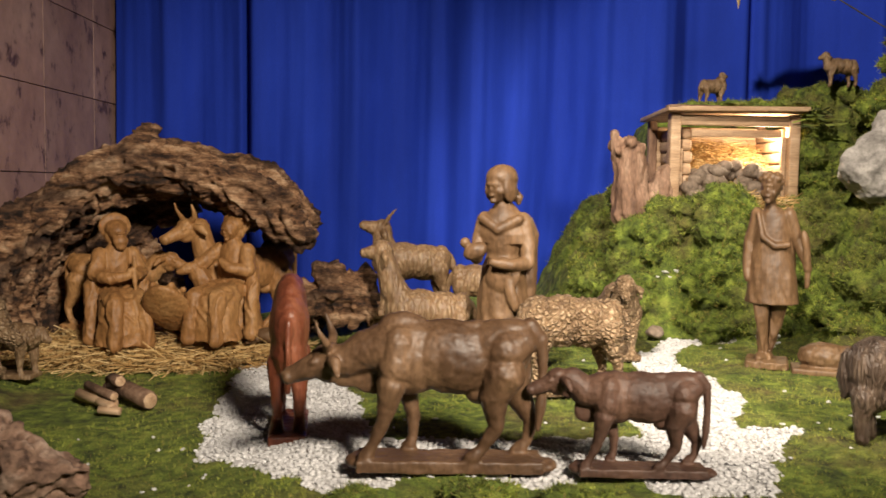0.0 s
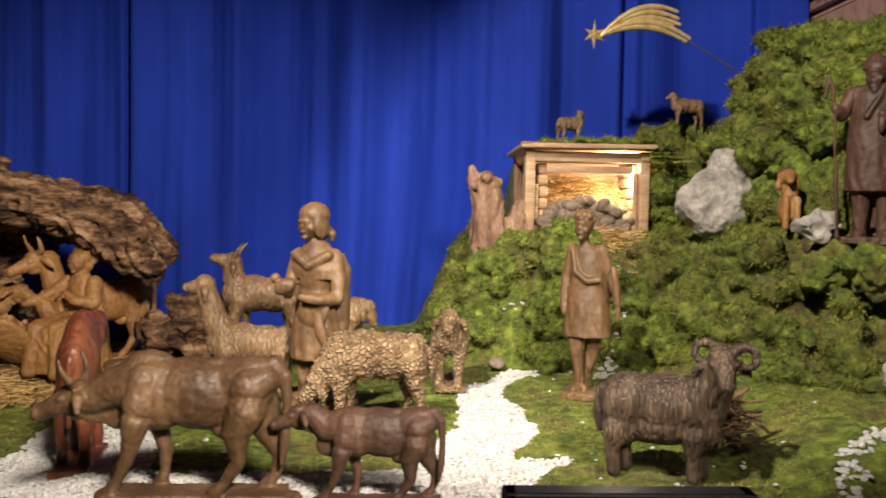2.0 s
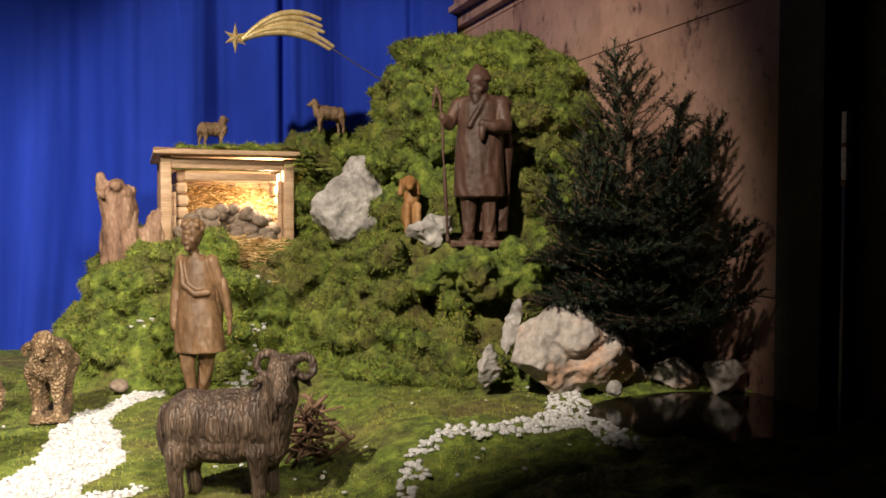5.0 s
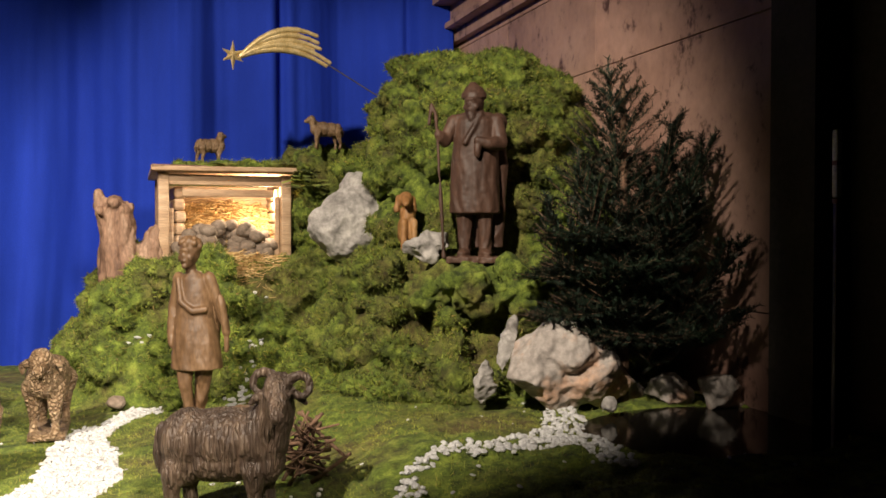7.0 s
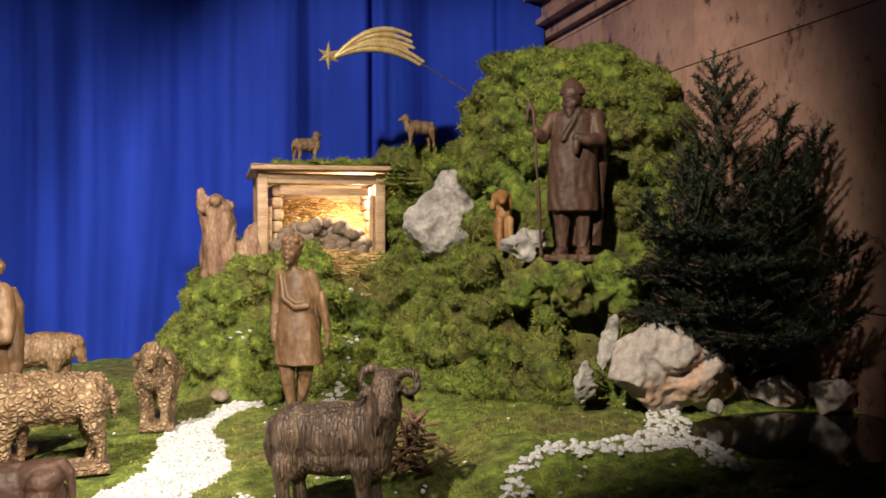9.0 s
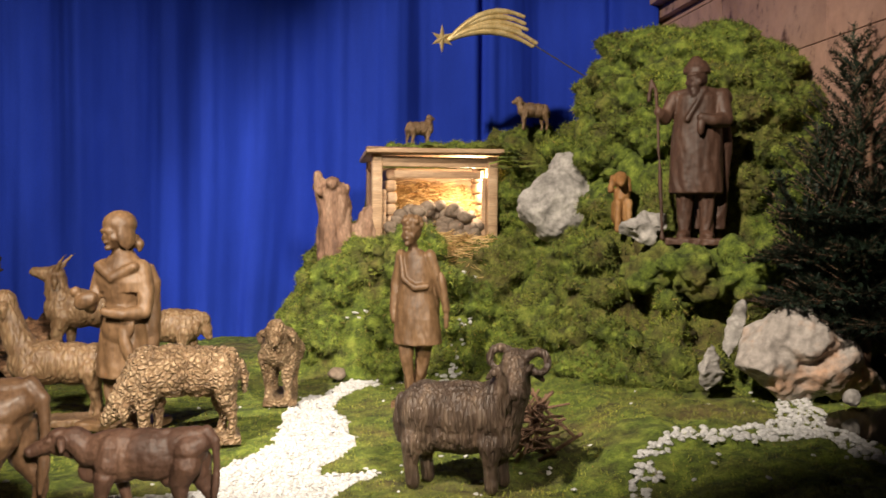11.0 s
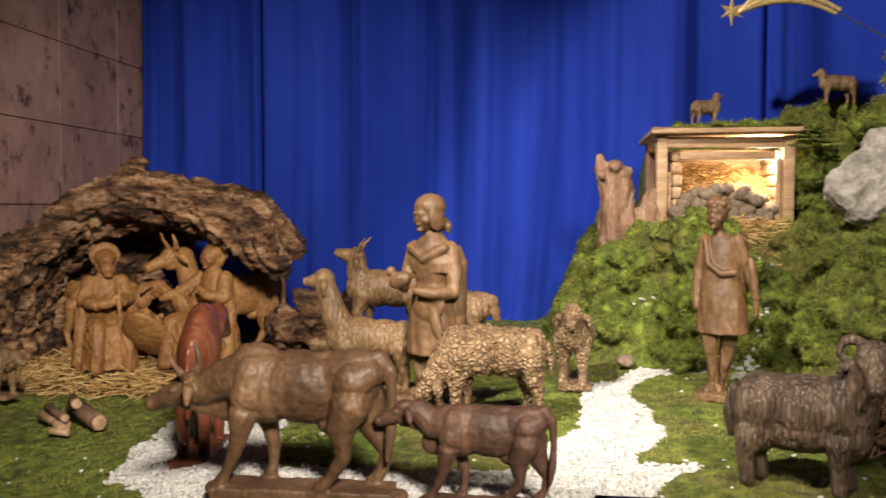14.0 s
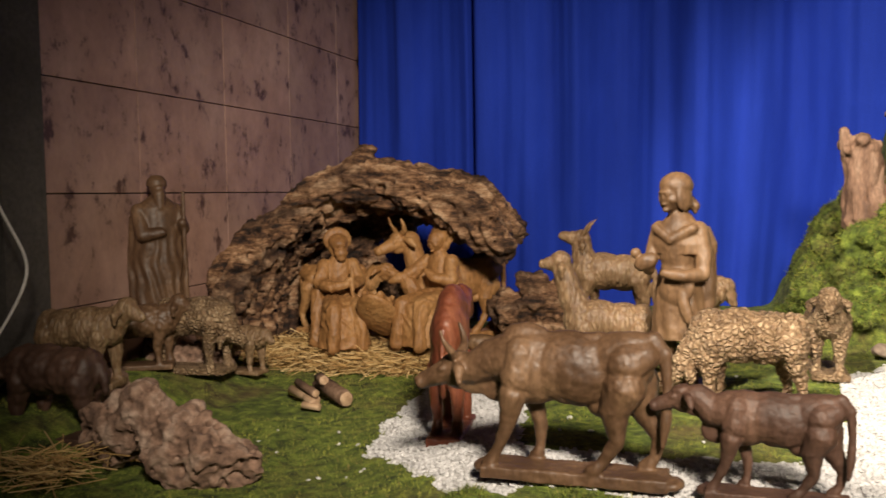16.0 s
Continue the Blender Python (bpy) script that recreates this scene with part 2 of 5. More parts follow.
def ss(a, b, x):
    t = min(max((x - a) / (b - a), 0.0), 1.0)
    return t * t * (3 - 2 * t)


def fbm(x, y, z, k=1.0, octaves=4):
    return noise.fractal((x * k, y * k, z * k), 0.9, 2.0, octaves)


def link(name, bm, material, parent=None, label="", smooth=True):
    me = bpy.data.meshes.new(name)
    bm.to_mesh(me)
    bm.free()
    me.materials.append(material)
    if smooth:
        me.shade_smooth()
    ob = new(name, me)
    if parent is not None:
        ob.parent = parent
    if label:
        ob["label"] = label
    return ob


def part(name, bm, material, parent, label="", smooth=False):
    return link(name, bm, material, parent, label, smooth)


def box(size, at=(0, 0, 0), rot=(0, 0, 0), bevel=0.004, bm=None):
    bm = bm or bmesh.new()
    got = bmesh.ops.create_cube(bm, size=1, matrix=pose(*at, *rot) @ Matrix.Diagonal((*size, 1)))
    if bevel:
        vs = set(got["verts"])
        es = [e for e in bm.edges if e.verts[0] in vs and e.verts[1] in vs]
        bmesh.ops.bevel(bm, geom=es, offset=bevel, segments=2, affect="EDGES", profile=0.6)
    return bm


def empty(name, m=None):
    ob = new(name)
    ob.empty_display_size = 0.05
    if m is not None:
        ob.matrix_basis = m
    return ob


class Sculpt:
    """Overlapping solids that are fused into one carved surface."""

    def __init__(self):
        self.bm = bmesh.new()

    def ball(self, c, r, rot=(0, 0, 0), sub=3, base=Matrix.Identity(4)):
        r = (r, r, r) if isinstance(r, (int, float)) else r
        bmesh.ops.create_icosphere(self.bm, subdivisions=sub, radius=1, matrix=base @ pose(*c, *rot) @ Matrix.Diagonal((*r, 1)))
        return self

    def limb(self, *pts):
        """A chain of (x, y, z, radius)."""
        for a, b in zip(pts, pts[1:]):
            p, q = Vector(a[:3]), Vector(b[:3])
            d = q - p
            if d.length > 1e-5:
                m = Matrix.Translation((p + q) / 2) @ d.to_track_quat("Z", "Y").to_matrix().to_4x4()
                bmesh.ops.create_cone(self.bm, cap_ends=True, segments=14, radius1=a[3], radius2=b[3], depth=d.length, matrix=m)
        for a in pts:
            self.ball(a[:3], a[3], sub=2)
        return self

    def both(self, *pts):
        self.limb(*pts)
        return self.limb(*[(x, -y, z, r) for x, y, z, r in pts])

    def loft(self, rings, n=28):
        """Rings of (z, cx, cy, rx, ry), closed at both ends."""
        loops = []
        for z, cx, cy, rx, ry in rings:
            loops.append([self.bm.verts.new((cx + rx * math.cos(i * math.tau / n), cy + ry * math.sin(i * math.tau / n), z)) for i in range(n)])
        for a, b in zip(loops, loops[1:]):
            for i in range(n):
                self.bm.faces.new((a[i], a[(i + 1) % n], b[(i + 1) % n], b[i]))
        self.bm.faces.new(loops[0][::-1])
        self.bm.faces.new(loops[-1])
        return self

    def slab(self, size, at=(0, 0, 0), rot=(0, 0, 0)):
        box(size, at, rot, 0, self.bm)
        return self

    def done(self, name, material, m, voxel=0.005, rounds=4, shape=None, parent=None):
        """Fuse, soften, carve the relief that shape(co, normal) gives, and place."""
        raw = bpy.data.meshes.new(name + "_raw")
        self.bm.to_mesh(raw)
        self.bm.free()
        tmp = new("tmp", raw)
        r = tmp.modifiers.new("fuse", "REMESH")
        r.mode, r.voxel_size = "VOXEL", voxel
        s = tmp.modifiers.new("soften", "SMOOTH")
        s.factor, s.iterations = 0.5, rounds
        dg = bpy.context.evaluated_depsgraph_get()
        me = bpy.data.meshes.new_from_object(tmp.evaluated_get(dg), depsgraph=dg)
        bpy.data.objects.remove(tmp)
        bpy.data.meshes.remove(raw)
        if shape:
            new_co = [v.co + v.normal * shape(v.co, v.normal) for v in me.vertices]
            for v, c in zip(me.vertices, new_co):
                v.co = c
        me.name = name
        me.materials.clear()
        me.materials.append(material)
        me.shade_smooth()
        ob = new(name, me)
        ob.matrix_basis = m
        if parent is not None:
            ob.parent = parent
        return ob


def carve(k=60.0, a=0.0012):
    """Chisel marks."""
    return lambda c, n: a * fbm(c.x, c.y, c.z, k, 3)


def folds(k=14, a=0.004, z0=0.0, z1=0.4):
    """Drapery that runs down a standing figure."""
    def f(c, n):
        w = 1 - ss(z0, z1, c.z)
        ang = math.atan2(c.y, c.x)
        return w * a * math.sin(k * ang + 6 * fbm(c.x, c.y, c.z, 6, 2)) * (1 - abs(n.z)) + 0.0008 * fbm(c.x, c.y, c.z, 60, 3)
    return f


def fleece(k=70.0, a=0.006, z0=0.0):
    """Curls cut all over the coat."""
    def f(c, n):
        d = noise.voronoi((c.x * k, c.y * k, c.z * k))[0]
        return a * (0.6 - d[0]) * ss(z0, z0 + 0.03, c.z)
    return f


def strands(k=60.0, a=0.004):
    """Long hair that hangs down."""
    def f(c, n):
        g = noise.noise((c.x * k * 1.5 + 1.5 * noise.noise((c.x * 9, c.y * 9, c.z * 20)), c.y * k, c.z * k * 0.12))
        return a * (0.35 - abs(g)) * 1.3 * ss(0.03, 0.07, c.z) * (1 - 0.85 * ss(0.2, 0.225, c.z)) + 0.001 * fbm(c.x, c.y, c.z, 90, 2)
    return f


# ---- structure ----
LEFT, RIGHT, BACK, FRONT, FLOOR = -1.6, 2.42, 4.1, 0.75, -0.9


def base_height(x, y):
    z = -0.125 + 0.09 * ss(-0.75, 0.0, x) + 0.02 * ss(0.3, 0.9, x) + 0.09 * ss(1.08, 1.42, x - 0.25 * (1.5 - y) * (y < 1.5))
    return z + 0.1 * (1 - ss(-1.45, -1.15, x)) * (1 - ss(2.2, 2.5, y)) if x < -1.15 else z


def hill_height(x, y):
    """The banks: a terrace for the hut, a ledge for the standing man and a mound behind him."""
    h = 0.0
    wob = 0.05 * math.sin(9 * x + 2) + 0.03 * math.sin(23 * x)
    terrace = 0.46 * ss(2.62 + wob, 3.02 + wob, y) * ss(0.5, 0.84, x + 0.25 * (3.1 - y) * -0.3)
    slope = 0.52 * ss(2.0 + wob * 0.4, 2.62 + wob * 0.4, y) * ss(1.28, 1.62, x)
    ledge = 0.42 * ss(1.98, 2.16, y + 0.02 * math.sin(17 * x)) * ss(1.6, 1.74, x)
    r = math.sqrt(((x - 2.07) / (0.7 if x > 2.07 else 0.58)) ** 2 + ((y - 2.9) / 0.62) ** 2)
    mound = 1.2 * (1 - ss(0.3, 1.25, r)) ** 0.6
    ridge = 0.885 * ss(1.38, 1.46, x) * ss(3.04, 3.2, y)
    back = 0.8 * ss(0.8, 0.95, x) * ss(3.5, 3.62, y)
    h = max(terrace, slope, ledge)
    h = max(h, mound, ridge, back)
    return h


def ground_height(x, y):
    b, h = base_height(x, y), hill_height(x, y)
    k = ss(0.03, 0.2, h)
    flat = 0.006 * fbm(x, y, 0, 12, 3) + 0.012 * fbm(x, y, 4, 2.5, 2)
    z = b + (max(b, h) - b) * ss(0.0, 0.1, h) + flat * (1 - k) + 0.02 * k * fbm(x, y, 2, 5, 3)
    pond = 1 - ss(0.8, 1.05, math.hypot((x - 2.15) / 0.36, (y - 1.48) / 0.27))
    return z - 0.05 * pond


def inside(poly, x, y):
    c, j = False, len(poly) - 1
    for i in range(len(poly)):
        (xi, yi), (xj, yj) = poly[i], poly[j]
        if (yi > y) != (yj > y) and x < (xj - xi) * (y - yi) / (yj - yi) + xi:
            c = not c
        j = i
    return c


# outlines of the white gravel
PATH_A = [(-0.53, 1.6), (-0.59, 1.95), (-0.62, 2.25), (-0.67, 2.65), (-0.74, 2.79), (-0.6, 2.95), (-0.42, 2.7), (-0.3, 2.3), (-0.2, 1.92), (-0.19, 1.76), (-0.15, 1.58), (-0.09, 1.53), (0.1, 1.56), (0.26, 1.55), (0.44, 1.58), (0.43, 1.72),
          (0.55, 1.92), (0.57, 2.2), (0.62, 2.45), (0.8, 2.66), (1.04, 2.66), (0.98, 2.6), (0.82, 2.58), (0.72, 2.4), (0.7, 2.3), (0.74, 2.1), (0.745, 1.85), (0.68, 1.7), (0.68, 1.62), (0.79, 1.63),
          (0.78, 1.59), (0.69, 1.5), (0.62, 1.35), (0.58, 1.24), (0.42, 1.2), (0.33, 1.33), (0.26, 1.33), (0.18, 1.24), (0.1, 1.3), (0.0, 1.31), (-0.17, 1.24), (-0.3, 1.38), (-0.42, 1.53)]
PATH_B = [(1.08, 1.05), (1.14, 1.15), (1.22, 1.27), (1.32, 1.44), (1.44, 1.53), (1.55, 1.52), (1.68, 1.56), (1.78, 1.68), (1.87, 1.85), (1.95, 1.82), (1.87, 1.62), (1.82, 1.45), (1.79, 1.3), (1.75, 1.19), (1.7, 1.26), (1.72, 1.38), (1.62, 1.41), (1.5, 1.42), (1.4, 1.44), (1.34, 1.38), (1.26, 1.22), (1.2, 1.06)]


def on_gravel(x, y):
    dx, dy = 0.025 * fbm(x, y, 1, 11, 3), 0.025 * fbm(x, y, 7, 11, 3)
    return inside(PATH_A, x + dx, y + dy) or inside(PATH_B, x + dx * 0.5, y + dy * 0.5)


def cushions(p, n, k):
    """Soft unevenness of the earth under the moss."""
    a = noise.voronoi((p.x * 12 + 0.5 * noise.noise(p * 14), p.y * 12, p.z * 12))[0][0]
    return p + n * k * (0.04 * fbm(p.x, p.y, p.z, 4, 4) + 0.03 * (1 - 1.6 * a * a) - 0.02)


def terrain():
    step = 0.011
    nx, ny = int((RIGHT - LEFT) / step) + 1, int((BACK - 0.02 - FRONT) / step) + 1
    hs = np.array([[ground_height(LEFT + i * step, FRONT + j * step) for i in range(nx)] for j in range(ny)])
    gy, gx = np.gradient(hs, step)
    vs = []
    for j in range(ny):
        for i in range(nx):
            x, y = LEFT + i * step, FRONT + j * step
            p = Vector((x, y, hs[j, i]))
            k = max(ss(0.02, 0.16, hill_height(x, y)), 0.45 * ss(1.0, 1.25, x) * (1 - ss(0.0, 0.1, 1.0 if on_gravel(x, y) else 0.0)) * ss(0.95, 1.15, math.hypot((x - 2.15) / 0.36, (y - 1.48) / 0.27)))
            if 0.84 < x < 1.42 and y > 3.0:
                k *= 0.15
            if k > 0:
                n = Vector((-gx[j, i], -gy[j, i], 1)).normalized()
                p = cushions(p, n, k)
                p.x = min(max(p.x, LEFT), RIGHT)
            vs.append(tuple(p))
    fs = [(j * nx + i, j * nx + i + 1, (j + 1) * nx + i + 1, (j + 1) * nx + i) for j in range(ny - 1) for i in range(nx - 1)]
    me = bpy.data.meshes.new("ground")
    me.from_pydata(vs, [], fs)
    me.materials.append(M_MOSS)
    me.materials.append(M_BED)
    for f in me.polygons:
        c = vs[f.vertices[0]]
        if c[1] < 2.9 and -0.9 < c[0] < 1.06 and c[2] < 0.2 and on_gravel(c[0], c[1]):
            f.material_index = 1
    me.shade_smooth()
    return tagged(new("ground", me), "green moss landscape with mounds and brown bare patches", "ground", kind="structure")


ground = terrain()

# ---- walls, floor, curtain ----


def plain(name, size, at, material, label, category="wall"):
    return tagged(link(name, box(size, at, bevel=0), material, smooth=False), label, category, kind="structure")


plain("floor", (9, 9, 0.1), (0.4, 0.5, FLOOR - 0.05), M_FLOOR, "stone church floor in front of the display", "floor")
plain("ceiling", (9, 9.2, 0.1), (0.4, 0.5, 3.65), M_GREYWALL, "dark plaster ceiling", "ceiling")
plain("wall_north", (9, 0.1, 4.5), (0.4, BACK + 0.1, 1.35), M_GREYWALL, "dark wall behind the blue curtain")
plain("wall_south", (9, 0.1, 4.5), (0.4, -4.05, 1.35), M_GREYWALL, "dark church wall behind the visitors")
plain("wall_far_west", (0.1, 8, 4.5), (-4.05, 0, 1.35), M_GREYWALL, "dark side wall of the church")
plain("wall_far_east", (0.1, 8, 4.5), (4.85, 0, 1.35), M_GREYWALL, "dark side wall of the church")
plain("platform", (RIGHT - LEFT, BACK - FRONT, 0.7), ((LEFT + RIGHT) / 2, (BACK + FRONT) / 2, -0.55), M_DARK, "dark wooden platform under the landscape", "platform")


def slabs(name, x, side, y0, y1, joints_y, joints_z, material, label):
    """A wall faced with stone slabs, each with its own edges, and open joints between."""
    wall = tagged(link(name, box((0.1, y1 - y0, 4.4), (x + side * 0.066, (y0 + y1) / 2, 1.35), bevel=0), M_GREYWALL, smooth=False), label, "wall", kind="structure")
    ys, zs = [y0, *joints_y, y1], [-0.9, *joints_z, 3.5]
    for z0, z1 in zip(zs, zs[1:]):
        for a, b in zip(ys, ys[1:]):
            bm = box((0.02, b - a - 0.004, z1 - z0 - 0.004), (x + side * 0.01, (a + b) / 2, (z0 + z1) / 2), bevel=0.0015)
            part("slab", bm, material, wall)
    return wall


ZS = [-0.17, 0.175, 0.52, 0.863, 1.215, 1.56, 1.9, 2.25, 2.6]
slabs("wall_west", LEFT, -1, 1.78, BACK, (2.215, 2.74, 3.27, 3.77), ZS, M_MARBLE, "pinkish marble wall of large slabs with thin dark joints")
east = slabs("wall_east", RIGHT, 1, 1.58, BACK, (2.52, 3.3), (0.34, 1.178, 1.53), M_MARBLE, "pinkish marble wall under a moulded cornice")
for dz, dx, hgt in ((1.56, 0.03, 0.06), (1.62, 0.06, 0.03), (1.66, 0.045, 0.08), (1.74, 0.09, 0.05)):
    part("cornice", box((dx * 2, BACK - 1.58, hgt), (RIGHT - dx + 0.02, (BACK + 1.58) / 2, dz + hgt / 2), bevel=0.006), M_MARBLE, east)
for x, s in ((LEFT, -1), (RIGHT, 1)):
    y = 1.78 if s < 0 else 1.58
    plain("pilaster", (0.34, 0.16, 4.4), (x + s * 0.155, y - 0.084, 1.35), M_GREYWALL, "dark grey pilaster beside the marble wall", "pilaster")
    plain("pilaster_edge", (0.3, 0.12, 4.4), (x + s * 0.25, y - 0.23, 1.35), M_GREYWALL, "dark grey pilaster beside the marble wall", "pilaster")


def curtain():
    x0, x1, y, z0, z1 = -1.585, 2.37, 3.97, -0.16, 3.1
    nx, nz = 620, 60
    vs = []
    for k in range(nz + 1):
        v = k / nz
        for i in range(nx + 1):
            u = i / nx
            x = x0 + u * (x1 - x0)
            z = z0 + v * (z1 - z0)
            low = 1 - ss(0.0, 0.35, v)
            s = x + 0.3 * low * ss(0.1, 0.8, x) * (0.35 - v) * (1 - ss(1.0, 1.5, x))
            w = 0.02 * fbm(s, 3, z, 1.2, 2)
            d = 0.2 * noise.noise((s * 2.3 + w, 0.3, z * 0.12)) + 0.13 * noise.noise((s * 5.2 + w, 4.1, z * 0.2)) + 0.022 * noise.noise((s * 11 + w, 7.7, z * 0.35)) + 0.008 * noise.noise((s * 26, 1.7, z * 0.8))
            d += 0.018 * ss(0.5, 1.4, x) * math.sin(26 * s + 3 * math.sin(2 * s))
            d -= 0.1 * math.exp(-((s + 0.93) / 0.022) ** 2) + 0.07 * math.exp(-((s - 1.5) / 0.03) ** 2) + 0.06 * math.exp(-((s - 2.16) / 0.03) ** 2)
            d = 0.95 * d
            vs.append((x, y - d - 0.03 * low, z))
    fs = [(k * (nx + 1) + i, k * (nx + 1) + i + 1, (k + 1) * (nx + 1) + i + 1, (k + 1) * (nx + 1) + i) for k in range(nz) for i in range(nx)]
    me = bpy.data.meshes.new("curtain")
    me.from_pydata(vs, [], fs)
    me.materials.append(M_CLOTH)
    me.shade_smooth()
    ob = new("curtain", me)
    th = ob.modifiers.new("thick", "SOLIDIFY")
    th.thickness = 0.003
    return tagged(ob, "royal blue cloth backdrop hanging in soft vertical folds", "curtain")


curtain()

# ---- white gravel, moss fronds ----


def chip_mesh(rng, size):
    bm = bmesh.new()
    bmesh.ops.create_icosphere(bm, subdivisions=1, radius=1)
    a = (size * rng.uniform(0.75, 1.3), size * rng.uniform(0.6, 1.0), size * rng.uniform(0.4, 0.7))
    vs = [tuple(v.co[k] * a[k] * rng.uniform(0.8, 1.15) for k in range(3)) for v in bm.verts]
    fs = [tuple(v.index for v in f.verts) for f in bm.faces]
    bm.free()
    return np.array(vs), fs


def gravel():
    rng = random.Random(4)
    kinds = [chip_mesh(rng, 1.0) for _ in range(14)]
    vs, fs, base = [], [], 0
    near = []
    def add(x, y, r):
        nonlocal base
        k, f = kinds[rng.randrange(14)]
        e = Euler((rng.uniform(-0.4, 0.4), rng.uniform(-0.4, 0.4), rng.uniform(0, 6.28))).to_matrix()
        p = (k * r) @ np.array(e).T + np.array((x, y, ground_height(x, y) + r * rng.uniform(0.0, 0.5)))
        vs.extend(p.tolist())
        fs.extend([tuple(i + base for i in t) for t in f])
        base += len(k)
    y = 1.0
    while y < 2.95:
        x = -0.8
        while x < 2.05:
            px, py = x + rng.uniform(-0.006, 0.006), y + rng.uniform(-0.006, 0.006)
            if on_gravel(px, py):
                big = px > 1.05 and py < 2.2
                if not big or rng.random() < 0.42:
                    r = rng.uniform(0.0075, 0.013) if big else rng.uniform(0.0045, 0.0085)
                    if big and len(near) < 280 and py < 1.6:
                        near.append((px, py, r))
                    else:
                        add(px, py, r)
            x += 0.0105
        y += 0.0105
    for cx, cy, cr, n in ((0.8, 1.6, 0.25, 40), (-0.5, 1.5, 0.2, 30), (1.7, 1.5, 0.3, 60), (0.62, 2.4, 0.15, 20), (-0.2, 1.8, 0.2, 15)):
        for _ in range(n):
            add(cx + rng.gauss(0, cr), cy + rng.gauss(0, cr * 0.6), rng.uniform(0.004, 0.008))
    # the little stair of white stones up to the hut
    for k in range(70):
        t = rng.random()
        add(1.06 + 0.16 * t + rng.gauss(0, 0.018), 2.5 + 0.42 * t, rng.uniform(0.008, 0.014))
    for k in range(9):
        add(0.76 + 0.014 * k, 2.8 + rng.uniform(-0.015, 0.015), 0.013)
    me = bpy.data.meshes.new("gravel")
    me.from_pydata(vs, [], fs)
    me.materials.append(M_PEBBLE)
    ob = tagged(new("gravel", me), "winding path of small white marble chips", "gravel", kind="stuff")
    alone = []
    for k, f in kinds:
        m2 = bpy.data.meshes.new("pebble")
        m2.from_pydata((k * 0.01).tolist(), [], f)
        m2.materials.append(M_PEBBLE)
        alone.append(m2)
    for x, y, r in near:
        o = new("pebble", alone[rng.randrange(14)])
        s = r / 0.01
        o.matrix_basis = pose(x, y, ground_height(x, y) + r * 0.3, rng.uniform(-20, 20), rng.uniform(-20, 20), rng.uniform(0, 360)) @ Matrix.Diagonal((s, s, s, 1))
        o.parent = ob
    return ob


def fronds(name, source, n, size, seed, keep=lambda p: True, material=M_TUFT):
    """Short blades rooted on a moss surface, leaning out along its normal."""
    me = source.data
    rng = random.Random(seed)
    polys = [f for f in me.polygons if f.material_index == 0 and keep(f.center)]
    w = np.array([f.area for f in polys])
    pick = np.random.RandomState(seed).choice(len(polys), n, p=w / w.sum())
    vs, fs = [], []
    for q in pick:
        f = polys[q]
        a, b, c = (me.vertices[k].co for k in f.vertices[:3])
        u, v = rng.random(), rng.random()
        p = source.matrix_basis @ (a + (b - a) * u + (c - b) * v)
        if fbm(p.x, p.y, p.z, 3.2, 2) > 0.5 or (p.z > 0.12 and fbm(p.x, p.y, p.z, 16, 2) > 0.25):
            continue
        nn = f.normal
        s = size * rng.uniform(0.5, 1.4)
        for _ in range(3):
            d = Vector((rng.gauss(0, 1), rng.gauss(0, 1), rng.gauss(0, 1))).normalized()
            tip = p + (nn * rng.uniform(0.3, 1.0) + d * 0.8) * s
            side = d.cross(nn) * s * 0.15
            e = len(vs)
            root = p - nn * 0.002
            vs += [tuple(root - side), tuple(root + side), tuple(tip)]
            fs.append((e, e + 1, e + 2))
    out = bpy.data.meshes.new(name)
    out.from_pydata(vs, [], fs)
    out.materials.append(material)
    return tagged(new(name, out), "short green moss fronds covering the ground", "moss", kind="stuff")


gravel()
fronds("moss", ground, 85000, 0.0065, 11, lambda p: p.y > 1.0 and p.z < 0.16 and math.hypot((p.x - 2.15) / 0.36, (p.y - 1.48) / 0.27) > 0.95 and p.y < 3.4, M_LAWN)
fronds("moss", ground, 40000, 0.012, 12, lambda p: p.z >= 0.12 and p.x > 0.3 and not (0.87 < p.x < 1.4 and p.y > 3.08))
# places on the bank that stay bare: hut, stump, rocks, feet, the stair of stones
CLEAR = ((0.755, 3.13, 0.13), (1.13, 3.2, 0.3), (1.56, 2.8, 0.14), (1.68, 2.27, 0.09), (1.66, 2.47, 0.08), (1.81, 2.22, 0.14), (1.06, 2.5, 0.05), (1.1, 2.6, 0.05), (1.14, 2.7, 0.05), (1.18, 2.8, 0.05), (1.22, 2.92, 0.06), (0.8, 2.8, 0.08), (0.945, 2.2, 0.12), (1.85, 1.87, 0.16), (1.72, 1.89, 0.08), (1.07, 2.13, 0.12), (1.555, 3.1, 0.06), (1.13, 1.58, 0.1))


